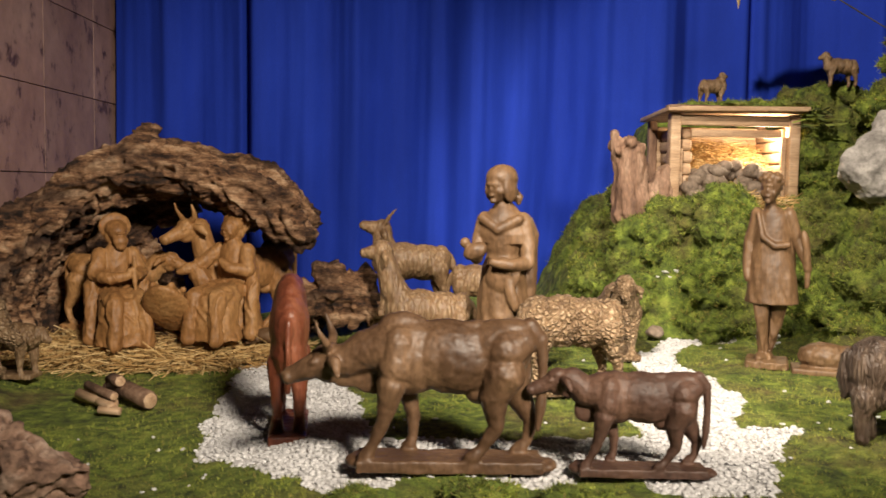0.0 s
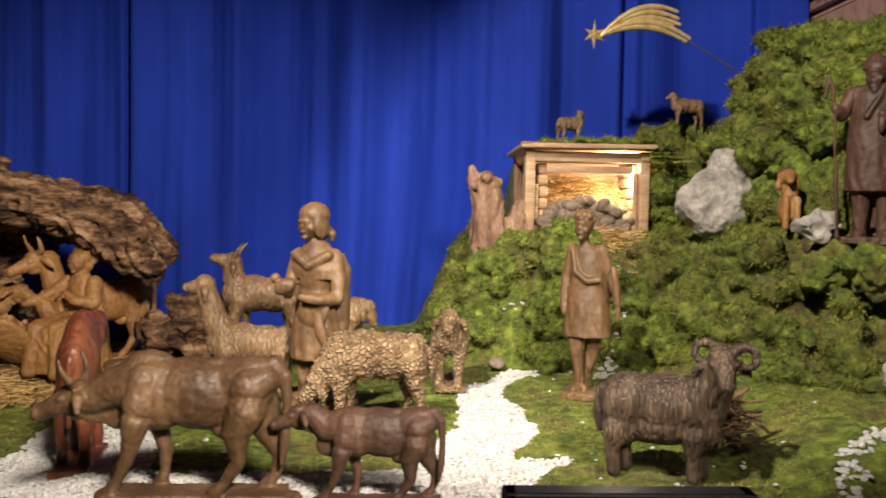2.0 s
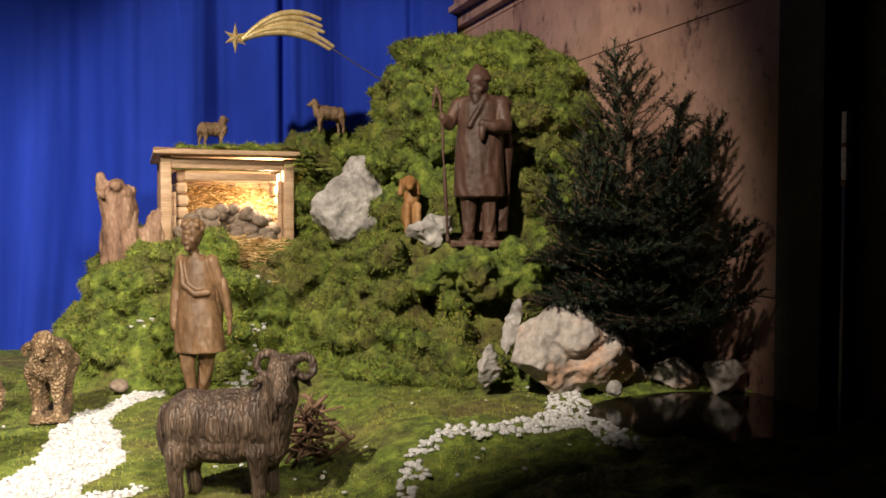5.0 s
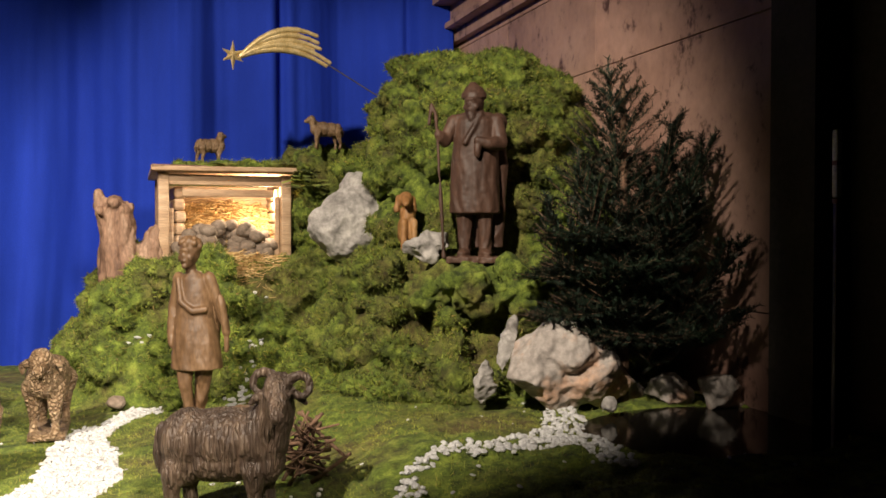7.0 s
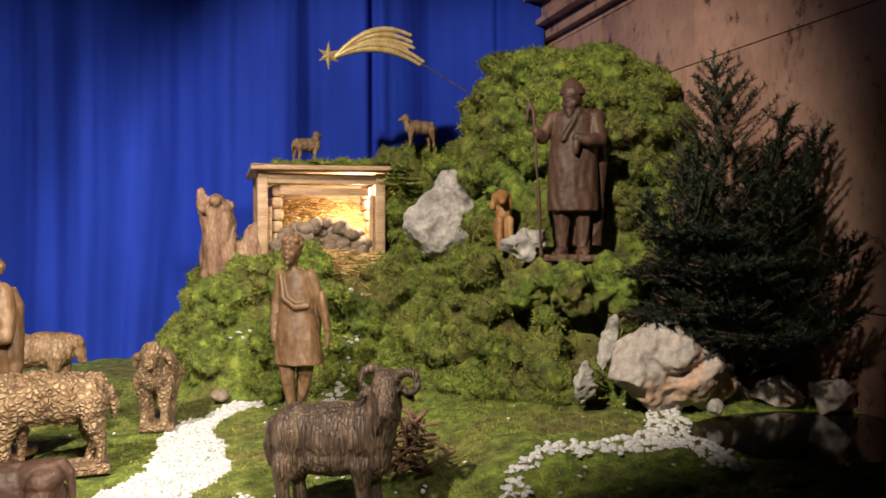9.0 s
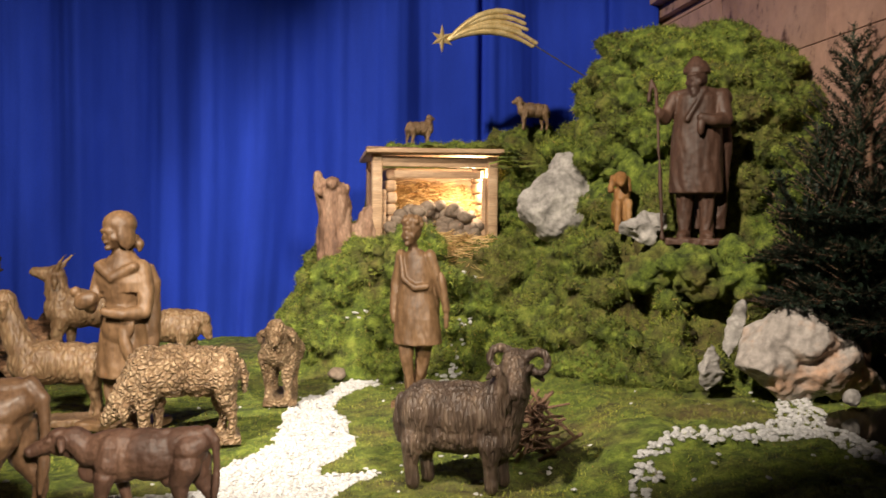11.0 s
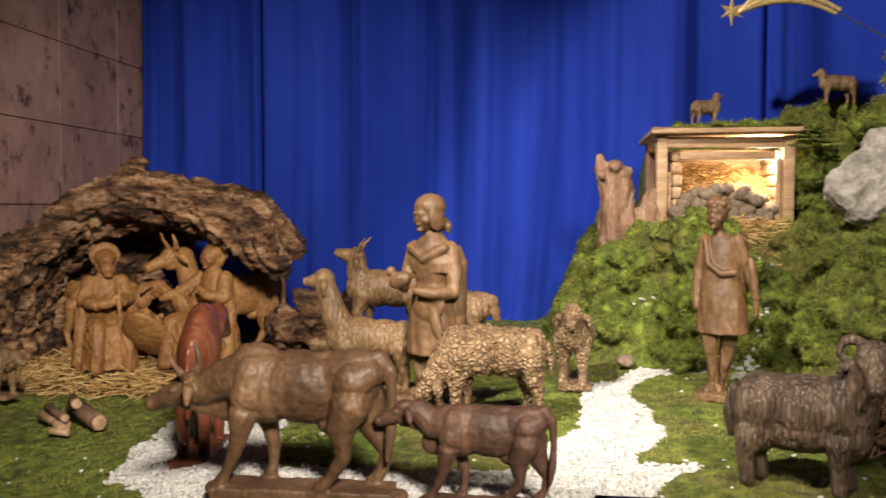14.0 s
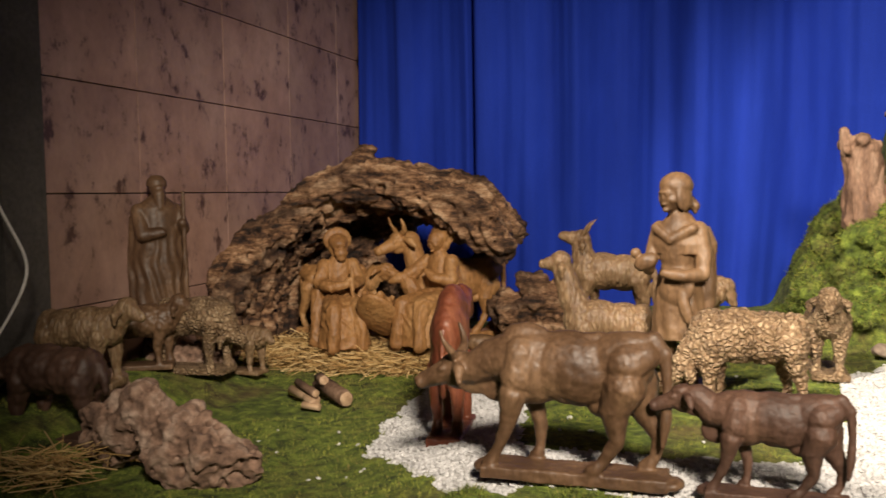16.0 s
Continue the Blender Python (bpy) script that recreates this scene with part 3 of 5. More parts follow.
def moss_bank():
    """Flat moss cushions, pressed one over another on the bank."""
    r = random.Random(71)
    s = Sculpt()
    count = 0
    while count < 560:
        x, y = r.uniform(0.5, 2.42), r.uniform(1.9, 3.4)
        h = hill_height(x, y)
        slope = abs(h - hill_height(x, y + 0.05)) + abs(h - hill_height(x + 0.05, y))
        if h < 0.03 or (slope < 0.03 and r.random() < 0.55) or any(math.hypot(x - a, y - b) < c for a, b, c in CLEAR):
            continue
        w = r.choice((0.035, 0.05, 0.065, 0.085))
        s.ball((min(x, 2.36), y - 0.2 * w, ground_height(x, y) + r.uniform(-0.25, 0.2) * w), (w * r.uniform(0.9, 1.5), w * r.uniform(0.8, 1.1), w * r.uniform(0.5, 0.75)), (r.uniform(0, 18), r.uniform(-12, 12), r.uniform(0, 180)), 2)
        count += 1
    return tagged(s.done("moss_bank", M_MOSS, Matrix.Identity(4), 0.0095, 1, lambda c, n: 0.03 * fbm(c.x, c.y, c.z, 13, 5) + 0.017 * (0.5 - noise.voronoi((c.x * 42, c.y * 42, c.z * 42))[0][0])), "thick green moss cushions covering the bank", "moss", kind="stuff")


fronds("moss_bank_frond", moss_bank(), 160000, 0.0125, 13)


def moss_clump(x, y, w, seed):
    """A torn tuft of moss lying on the gravel before the plinths."""
    r = random.Random(seed)
    s = Sculpt()
    for _ in range(14):
        s.ball((r.gauss(0, w * 0.45), r.gauss(0, 0.016), r.uniform(0.0, 0.014)), (r.uniform(0.02, 0.034), 0.02, r.uniform(0.012, 0.022)), sub=2)
    ob = tagged(s.done("moss_clump", M_MOSS, pose(x, y, ground_height(x, y)), 0.005, 1, lambda c, n: 0.008 * fbm(c.x, c.y, c.z, 30, 3)), "torn clump of green moss on the white gravel", "moss", kind="stuff")
    fronds("moss_clump_frond", ob, 1500, 0.008, seed + 50)


moss_clump(-0.12, 1.19, 0.06, 61)
moss_clump(0.06, 1.2, 0.08, 62)
moss_clump(0.22, 1.19, 0.06, 63)

# ---- carved animals: they face +x, feet at z = 0 ----


def hide(c, n):
    """Ribs, muscle and chisel marks under a carved hide."""
    rib = math.sin(c.x * 190 + 10 * c.z) * ss(0.13, 0.16, c.x) * (1 - ss(0.22, 0.25, c.x)) * ss(0.13, 0.16, c.z) * (1 - ss(0.2, 0.23, c.z))
    return 0.0008 * rib + 0.0022 * noise.noise((c.x * 30, c.y * 14, c.z * 10)) + 0.0014 * fbm(c.x, c.y, c.z, 55, 3)


def bovine(name, material, m, horns=True, size=1.0, head_drop=0.0, label="", hump=True):
    """An ox on a narrow plinth, built for a back 0.27 high."""
    s = Sculpt()
    # barrel, shoulder, rump with hip bones, hump
    s.ball((0.16, 0, 0.19), (0.12, 0.054, 0.068)).ball((0.075, 0, 0.204), (0.068, 0.048, 0.058)).ball((0.235, 0, 0.188), (0.07, 0.052, 0.074)).ball((0.15, 0, 0.172), (0.085, 0.05, 0.054))
    s.both((0.06, 0.022, 0.205, 0.04), (0.028, 0.014, 0.22, 0.03)).both((0.255, 0.026, 0.22, 0.032), (0.262, 0.03, 0.17, 0.034))
    s.ball((0.25, 0, 0.24), (0.05 if hump else 0.04, 0.026, 0.034 if hump else 0.018)).ball((0.045, 0, 0.246), (0.04, 0.028, 0.018)).ball((0.15, 0, 0.246), (0.1, 0.02, 0.014))
    hz = 0.195 - head_drop
    # neck with dewlap
    s.limb((0.27, 0, 0.205, 0.052), (0.315, 0, 0.198, 0.042), (0.352, 0, hz + 0.004, 0.034), (0.38, 0, hz, 0.03))
    s.ball((0.3, 0, 0.155), (0.05, 0.014, 0.04), (0, 25, 0)).ball((0.345, 0, hz - 0.025), (0.04, 0.012, 0.024), (0, 15, 0))
    # skull, brow, cheek, muzzle
    s.limb((0.388, 0, hz + 0.004, 0.03), (0.425, 0, hz - 0.012, 0.023), (0.46, 0, hz - 0.027, 0.018)).ball((0.4, 0, hz + 0.018), (0.026, 0.027, 0.015), (0, 20, 0)).ball((0.395, 0, hz - 0.02), (0.026, 0.02, 0.022))
    s.ball((0.468, 0, hz - 0.03), (0.014, 0.021, 0.017)).both((0.414, 0.021, hz + 0.003, 0.0075), (0.421, 0.021, hz, 0.006)).both((0.476, 0.009, hz - 0.024, 0.006), (0.478, 0.009, hz - 0.026, 0.005))
    s.both((0.385, 0.024, hz + 0.012, 0.008), (0.372, 0.05, hz + 0.006, 0.013), (0.364, 0.072, hz - 0.012, 0.006))
    if horns:
        s.both((0.392, 0.018, hz + 0.025, 0.0095), (0.39, 0.043, hz + 0.04, 0.0085), (0.4, 0.056, hz + 0.062, 0.0055), (0.407, 0.054, hz + 0.082, 0.003))
    for y, pts in ((0.034, ((0.269, 0.14, 0.029), (0.276, 0.1, 0.019), (0.284, 0.066, 0.0145), (0.303, 0.026, 0.0105), (0.312, 0.008, 0.014), (0.32, 0.004, 0.012))),
                   (-0.034, ((0.25, 0.14, 0.029), (0.24, 0.1, 0.018), (0.232, 0.066, 0.0145), (0.232, 0.026, 0.0105), (0.236, 0.008, 0.014), (0.244, 0.004, 0.012))),
                   (0.03, ((0.06, 0.165, 0.04), (0.078, 0.12, 0.028), (0.074, 0.064, 0.015), (0.1, 0.022, 0.011), (0.112, 0.008, 0.014), (0.122, 0.004, 0.012))),
                   (-0.03, ((0.045, 0.165, 0.042), (0.035, 0.12, 0.03), (0.004, 0.062, 0.0155), (0.012, 0.022, 0.011), (0.024, 0.008, 0.014), (0.034, 0.004, 0.012)))):
        s.limb(*[(x, y, z, q) for x, z, q in pts])
    s.ball((0.1, 0, 0.122), (0.034, 0.028, 0.022))
    s.limb((0.012, 0, 0.252, 0.015), (-0.008, 0, 0.225, 0.012), (-0.014, 0.0, 0.16, 0.009), (-0.01, 0.003, 0.1, 0.011), (-0.006, 0.006, 0.055, 0.005))
    s.slab((0.35, 0.085, 0.024), (0.16, 0, -0.013), (0, 0, 3)).ball((-0.005, 0, -0.014), (0.04, 0.036, 0.014)).ball((0.33, 0, -0.014), (0.03, 0.036, 0.014))
    ob = s.done(name, material, m @ Matrix.Diagonal((size, size, size, 1)), 0.003, 2, hide)
    return tagged(ob, label, "statue")


def sheep(name, material, m, label, size=1.0, neck=((0.15, 0, 0.14), (0.2, 0, 0.19)), nose=(0.05, 0, -0.02), coat=None, plinth=True, horns=0, legs=True, ears=True, short=0.84):
    """A sheep or goat, built for a back 0.19 high."""
    s = Sculpt()
    s.ball((0.0, 0, 0.135), (0.075, 0.05, 0.052)).ball((0.07, 0, 0.138), (0.075, 0.052, 0.054)).ball((0.12, 0, 0.14), (0.05, 0.045, 0.05)).ball((-0.055, 0, 0.14), (0.035, 0.042, 0.045))
    (ax, ay, az), (hx, hy, hz) = neck
    s.limb((0.115, 0, 0.145, 0.042), (ax, ay, az, 0.034), (hx, hy, hz, 0.025))
    nx, ny, nz = hx + nose[0], hy + nose[1], hz + nose[2]
    s.ball((hx, hy, hz + 0.004), 0.027)
    s.limb((hx, hy, hz, 0.025), ((hx + nx) / 2, (hy + ny) / 2, (hz + nz) / 2, 0.02), (nx, ny, nz, 0.013))
    d = Vector((nose[0], nose[1], 0))
    d = d.normalized() if d.length > 0.001 else Vector((1, 0, 0))
    side = Vector((-d.y, d.x, 0))
    for k in (1, -1):
        e = Vector((hx, hy, hz)) + side * 0.02 * k - d * 0.004
        if ears:
            f = e + side * 0.024 * k - d * 0.006
            s.limb((*e, 0.008), (f.x, f.y, f.z - 0.012, 0.010), (f.x, f.y, f.z - 0.034, 0.004))
        if horns == 1:
            pts = [(*(e + Vector((0, 0, 0.014))), 0.007)]
            for q in range(1, 5):
                g = e + side * k * 0.006 * q - d * 0.010 * q + Vector((0, 0, 0.014 + 0.018 * q - 0.0016 * q * q))
                pts.append((*g, 0.0075 - 0.0014 * q))
            s.limb(*pts)
    if legs:
        for y in (0.027, -0.027):
            f = 0.012 if y > 0 else -0.012
            s.limb((0.115, y, 0.12, 0.03), (0.118 + f, y, 0.07, 0.017), (0.118 + f, y, 0.03, 0.0105), (0.122 + f, y, 0.008, 0.012))
            s.limb((-0.05, y, 0.12, 0.034), (-0.05 - f, y, 0.075, 0.019), (-0.062 - f, y, 0.035, 0.0105), (-0.055 - f, y, 0.008, 0.012))
    s.limb((-0.085, 0, 0.15, 0.012), (-0.1, 0, 0.12, 0.011), (-0.1, 0, 0.09, 0.006))
    if plinth and legs:
        s.slab((0.24, 0.09, 0.018), (0.03, 0, -0.004), (0, 0, 4))
    for v in s.bm.verts:
        if v.co.x < 0.12:
            v.co.x = 0.12 - (0.12 - v.co.x) * short
    ob = s.done(name, material, m @ Matrix.Diagonal((size, size, size, 1)), 0.0036, 1, coat or carve(60, 0.002))
    return tagged(ob, label, "statue")


def put(x, y, z, turn):
    return pose(x, y, z, 0, 0, turn)


def ram():
    """A long-fleeced ram that turns its horned head towards the visitors."""
    s = Sculpt()
    s.ball((0.055, 0, 0.142), (0.062, 0.05, 0.06)).ball((0.125, 0, 0.142), (0.085, 0.054, 0.06)).ball((0.195, 0, 0.146), (0.058, 0.05, 0.062)).ball((0.13, 0, 0.165), (0.11, 0.036, 0.038))
    s.ball((0.12, 0, 0.105), (0.105, 0.047, 0.042)).ball((0.045, 0, 0.105), (0.045, 0.044, 0.05)).ball((0.2, 0, 0.105), (0.045, 0.042, 0.05))
    s.limb((0.205, 0, 0.16, 0.05), (0.228, -0.012, 0.2, 0.04), (0.236, -0.03, 0.236, 0.031))
    s.limb((0.236, -0.035, 0.25, 0.027), (0.243, -0.07, 0.226, 0.019), (0.247, -0.094, 0.206, 0.0135)).ball((0.238, -0.052, 0.252), (0.024, 0.02, 0.016)).ball((0.248, -0.1, 0.203), (0.013, 0.009, 0.011))
    s.limb((0.218, -0.056, 0.238, 0.007), (0.222, -0.06, 0.236, 0.007)).limb((0.262, -0.056, 0.238, 0.007), (0.258, -0.06, 0.236, 0.007))
    for cx, cy, k in ((0.284, -0.042, 1), (0.202, -0.006, -1)):
        pts = []
        for q in range(19):
            a, rr = 2.7 - 0.33 * q, 0.024 - 0.0007 * q
            pts.append((cx + k * rr * math.cos(a), cy - 0.0012 * q, 0.25 + rr * math.sin(a), 0.0092 - 0.0003 * q + 0.0012 * (q % 2)))
        s.limb((0.238 + 0.01 * k, -0.034, 0.266, 0.01), pts[0])
        s.limb(*pts)
        s.limb((0.238 + 0.026 * k, -0.03, 0.238, 0.008), (0.238 + 0.044 * k, -0.036, 0.228, 0.009), (0.238 + 0.056 * k, -0.04, 0.218, 0.004))
    for y, xr, xf in ((0.025, 0.05, 0.205), (-0.025, 0.03, 0.188)):
        s.limb((xr, y, 0.09, 0.026), (xr - 0.006, y, 0.045, 0.015), (xr, y, 0.008, 0.0145)).limb((xf, y, 0.09, 0.025), (xf, y, 0.045, 0.014), (xf + 0.003, y, 0.008, 0.0145))
    s.limb((0.002, 0, 0.16, 0.016), (-0.006, 0, 0.12, 0.015), (-0.004, 0, 0.085, 0.008))
    return tagged(s.done("ram_statue", M_RAM, put(0.83, 1.505, -0.005, -20) @ Matrix.Diagonal((1.0, 1.1, 1.06, 1)), 0.0032, 1, strands(85, 0.004)), "dark carved wooden ram with curled horns and long fleece", "statue")


ram()
bovine("ox_statue", M_COW, put(0.172, 1.33, 0.002, 178), True, 0.97, 0.02, "grey-brown carved wooden humped ox on a plinth")
bovine("calf_statue", M_DARK, put(0.47, 1.30, -0.003, 176), False, 0.66, -0.035, label="dark brown carved wooden calf on a plinth behind the ox", hump=False)
s = Sculpt()
s.ball((0, 0, 0.225), (0.046, 0.1, 0.09)).ball((0, 0.03, 0.26), (0.04, 0.09, 0.085)).ball((0, -0.03, 0.17), (0.042, 0.07, 0.07)).limb((0, 0.1, 0.27, 0.036), (0, 0.17, 0.3, 0.03), (0, 0.21, 0.27, 0.026), (0, 0.26, 0.24, 0.018))
for x in (-0.024, 0.024):
    s.limb((x, -0.045, 0.15, 0.026), (x, -0.055, 0.08, 0.016), (x, -0.045, 0.03, 0.012), (x, -0.055, 0.008, 0.014)).limb((x, 0.085, 0.15, 0.026), (x, 0.085, 0.08, 0.016), (x, 0.085, 0.01, 0.013))
s.limb((0, -0.095, 0.25, 0.008), (0, -0.108, 0.18, 0.006), (0, -0.1, 0.1, 0.008)).slab((0.085, 0.24, 0.05), (0, 0.01, -0.024))
tagged(s.done("donkey_statue", M_RED, put(-0.345, 1.72, -0.055, 8), 0.0045, 3, carve(45, 0.002)), "reddish oiled wooden donkey facing the cave on a block", "statue")

sheep("grazing_sheep_statue", M_WOOL, put(0.40, 1.95, -0.01, 184), "pale curly carved wooden sheep grazing with its head down", 1.22, ((0.15, 0, 0.115), (0.175, 0, 0.075)), (0.03, 0, -0.035), fleece(75, 0.009, 0.03))
sheep("goat_statue", M_PALE, put(0.03, 2.2, -0.012, 182), "pale carved wooden goat with its long neck stretched up", 1.12, ((0.145, 0, 0.19), (0.175, 0, 0.285)), (0.045, 0, -0.004), strands(70, 0.003), True, 0)
sheep("horned_goat_statue", M_PALE, put(-0.03, 2.8, 0.055, 180), "pale carved wooden horned goat looking up", 1.25, ((0.135, 0, 0.18), (0.14, 0, 0.225)), (0.055, 0, 0.012), None, True, 1)
sheep("sheep_statue", M_PALE, put(0.1, 2.75, 0.02, -4), "pale carved wooden sheep with lowered head behind the woman", 1.1, ((0.14, 0, 0.155), (0.165, 0.0, 0.15)), (0.02, 0, -0.045), fleece(55, 0.004, 0.03))
sheep("front_sheep_statue", M_WOOL, put(0.56, 2.47, -0.005, 265), "pale carved wooden sheep standing by the gravel path", 1.1, ((0.14, 0, 0.165), (0.165, 0, 0.195)), (0.035, 0, -0.025), fleece(60, 0.004, 0.03))

sheep("roof_lamb_statue", M_PALE, put(1.06, 3.25, 0.838, 20), "small pale carved lamb on the mossy hut roof", 0.54, ((0.13, 0, 0.175), (0.135, 0, 0.215)), (0.035, 0, 0.0), fleece(60, 0.004, 0.03), False)
sheep("ridge_lamb_statue", M_PALE, put(1.555, 3.1, 0.9, 182), "small pale carved lamb on the mossy ridge", 0.57, ((0.14, 0, 0.165), (0.16, 0, 0.2)), (0.04, 0, -0.012), fleece(60, 0.004, 0.03), False)

# ---- carved people of wood: plain forms that face -y, feet at z = 0 ----


def head(s, x, y, z, r=0.036, turn=0.0, nod=0.0):
    """Skull, brow, eyes, nose, lips, chin and neck."""
    m = pose(x, y, z, nod, 0, turn)
    for c, q in (((0, 0.1, 0.1), (0.84, 0.95, 1.0)), ((0, -0.2, -0.25), (0.7, 0.72, 0.92)), ((0, -0.84, -0.14), (0.11, 0.17, 0.24)), ((0, -0.82, 0.22), (0.5, 0.16, 0.1)), ((0.3, -0.76, 0.05), (0.16, 0.12, 0.1)), ((-0.3, -0.76, 0.05), (0.16, 0.12, 0.1)),
                 ((0, -0.84, -0.56), (0.24, 0.14, 0.1)), ((0, -0.72, -0.95), (0.26, 0.24, 0.2)), ((0.46, -0.5, -0.35), (0.26, 0.3, 0.3)), ((-0.46, -0.5, -0.35), (0.26, 0.3, 0.3))):
        s.ball(tuple(k * r for k in c), tuple(k * r for k in q), base=m, sub=2)
    s.limb((x, y + 0.004, z - r * 0.7, r * 0.42), (x * 0.5, 0.006, z - r * 2.1, r * 0.5))
    return m


def woman():
    s = Sculpt()
    s.loft([(0.115, 0, 0, 0.07, 0.055), (0.2, 0, 0, 0.066, 0.052), (0.27, 0, 0, 0.056, 0.046), (0.305, 0, 0, 0.046, 0.04), (0.35, 0, -0.004, 0.052, 0.046), (0.39, 0, 0, 0.056, 0.042), (0.415, 0, 0.004, 0.04, 0.032), (0.44, 0, 0.006, 0.02, 0.02)])
    for k, dx in ((-1, 0.0), (1, 0.01)):
        s.limb((0.03 * k, 0, 0.14, 0.026), (0.03 * k + dx, -0.005, 0.07, 0.019), (0.03 * k + dx, 0, 0.02, 0.015))
        s.ball((0.03 * k + dx, -0.025, 0.012), (0.018, 0.036, 0.014))
    m = head(s, -0.012, -0.012, 0.487, 0.039, -22, 8)
    s.limb((0.018, 0.028, 0.47, 0.012), (0.03, 0.026, 0.455, 0.014), (0.032, 0.024, 0.44, 0.006))
    for c, q in (((0, 0.014, 0.018), (0.043, 0.043, 0.037)), ((0.031, 0.008, -0.01), (0.012, 0.027, 0.036)), ((-0.031, 0.008, -0.01), (0.012, 0.027, 0.036)), ((0, 0.036, -0.03), (0.022, 0.018, 0.022))):
        s.ball(c, q, base=m)
    s.loft([(0.335, 0.004, 0.004, 0.077, 0.05), (0.36, 0.002, 0.0, 0.075, 0.05), (0.395, 0, 0.0, 0.062, 0.044), (0.42, 0, 0.002, 0.042, 0.034), (0.44, 0, 0.004, 0.022, 0.024)])
    s.limb((0.052, 0, 0.395, 0.024), (0.068, -0.005, 0.34, 0.021), (0.074, -0.02, 0.285, 0.019), (0.04, -0.066, 0.282, 0.014), (-0.005, -0.075, 0.288, 0.011))
    s.limb((-0.052, 0, 0.395, 0.024), (-0.064, -0.015, 0.34, 0.02), (-0.062, -0.05, 0.295, 0.016), (-0.04, -0.075, 0.298, 0.011))
    s.ball((-0.05, -0.08, 0.315), (0.034, 0.024, 0.022), (0, -25, 0)).ball((-0.078, -0.085, 0.338), 0.014)
    s.loft([(0.16, 0.055, 0.035, 0.026, 0.022), (0.36, 0.062, 0.03, 0.026, 0.022), (0.405, 0.045, 0.02, 0.026, 0.026)])
    s.ball((0.015, -0.044, 0.25), (0.045, 0.014, 0.05), (0, 30, 0)).ball((0.04, -0.05, 0.205), (0.015, 0.012, 0.05), (0, -15, 0))
    s.limb((-0.05, -0.03, 0.4, 0.013), (0.0, -0.046, 0.37, 0.014), (0.05, -0.03, 0.4, 0.013))
    s.slab((0.19, 0.14, 0.022), (0.0, 0, -0.008))
    return tagged(s.done("woman_statue", M_WOOD, put(0.165, 2.06, 0.012, -22), 0.0032, 2, lambda c, n: folds(11, 0.003, 0.05, 0.3)(c, n) + 0.8 * drape(c * 0.8, n)), "brown carved wooden woman holding a bird", "statue")


def boy():
    s = Sculpt()
    s.loft([(0.165, 0.008, 0, 0.084, 0.056), (0.24, 0.006, 0, 0.076, 0.052), (0.31, 0, 0, 0.06, 0.042), (0.37, 0, 0, 0.054, 0.038), (0.42, 0, 0, 0.044, 0.03), (0.44, 0, 0, 0.02, 0.02)])
    m = head(s, -0.012, -0.012, 0.493, 0.039, -14, 2)
    s.ball((0, 0.01, 0.014), (0.034, 0.034, 0.03), base=m)
    for k in range(16):
        a, e = k * 2.4, 0.2 + 0.06 * k
        s.ball((0.034 * math.cos(a) * math.cos(e), 0.006 + 0.034 * math.sin(a) * math.cos(e), 0.012 + 0.03 * math.sin(e)), 0.011, sub=2, base=m)
    s.limb((-0.03, -0.01, 0.19, 0.028), (-0.024, -0.022, 0.12, 0.02), (-0.012, -0.004, 0.02, 0.014))
    s.limb((0.03, 0.01, 0.19, 0.03), (0.022, 0.02, 0.11, 0.023), (0.0, 0.025, 0.02, 0.015))
    s.ball((-0.02, -0.03, 0.01), (0.018, 0.035, 0.013)).ball((0.0, 0.01, 0.01), (0.018, 0.035, 0.013))
    s.limb((0.05, 0, 0.42, 0.02), (0.078, 0.01, 0.35, 0.017), (0.1, -0.005, 0.3, 0.015), (0.112, -0.02, 0.27, 0.013))
    s.limb((0.112, -0.02, 0.27, 0.008), (0.112, -0.02, 0.22, 0.008)).limb((0.112, -0.025, 0.28, 0.01), (0.1, -0.03, 0.35, 0.013), (0.095, -0.03, 0.37, 0.008))
    s.limb((-0.05, 0, 0.42, 0.02), (-0.072, 0.01, 0.34, 0.017), (-0.076, 0.0, 0.26, 0.014), (-0.07, -0.01, 0.235, 0.012))
    s.limb((-0.046, -0.02, 0.42, 0.008), (-0.03, -0.04, 0.355, 0.009), (0.01, -0.045, 0.33, 0.009), (0.05, -0.035, 0.335, 0.009))
    s.loft([(0.18, 0.05, 0.03, 0.028, 0.02), (0.4, 0.045, 0.025, 0.03, 0.02), (0.42, 0.04, 0.02, 0.02, 0.016)])
    s.slab((0.13, 0.13, 0.02), (0.0, 0, -0.008))
    return tagged(s.done("boy_statue", M_WOOD, put(0.945, 2.22, 0.012, -22) @ Matrix.Diagonal((0.86, 0.95, 1, 1)), 0.0032, 2, lambda c, n: folds(10, 0.0025, 0.15, 0.3)(c, n) + 0.7 * drape(c * 0.7, n)), "brown carved wooden boy in a short tunic holding a torch", "statue")


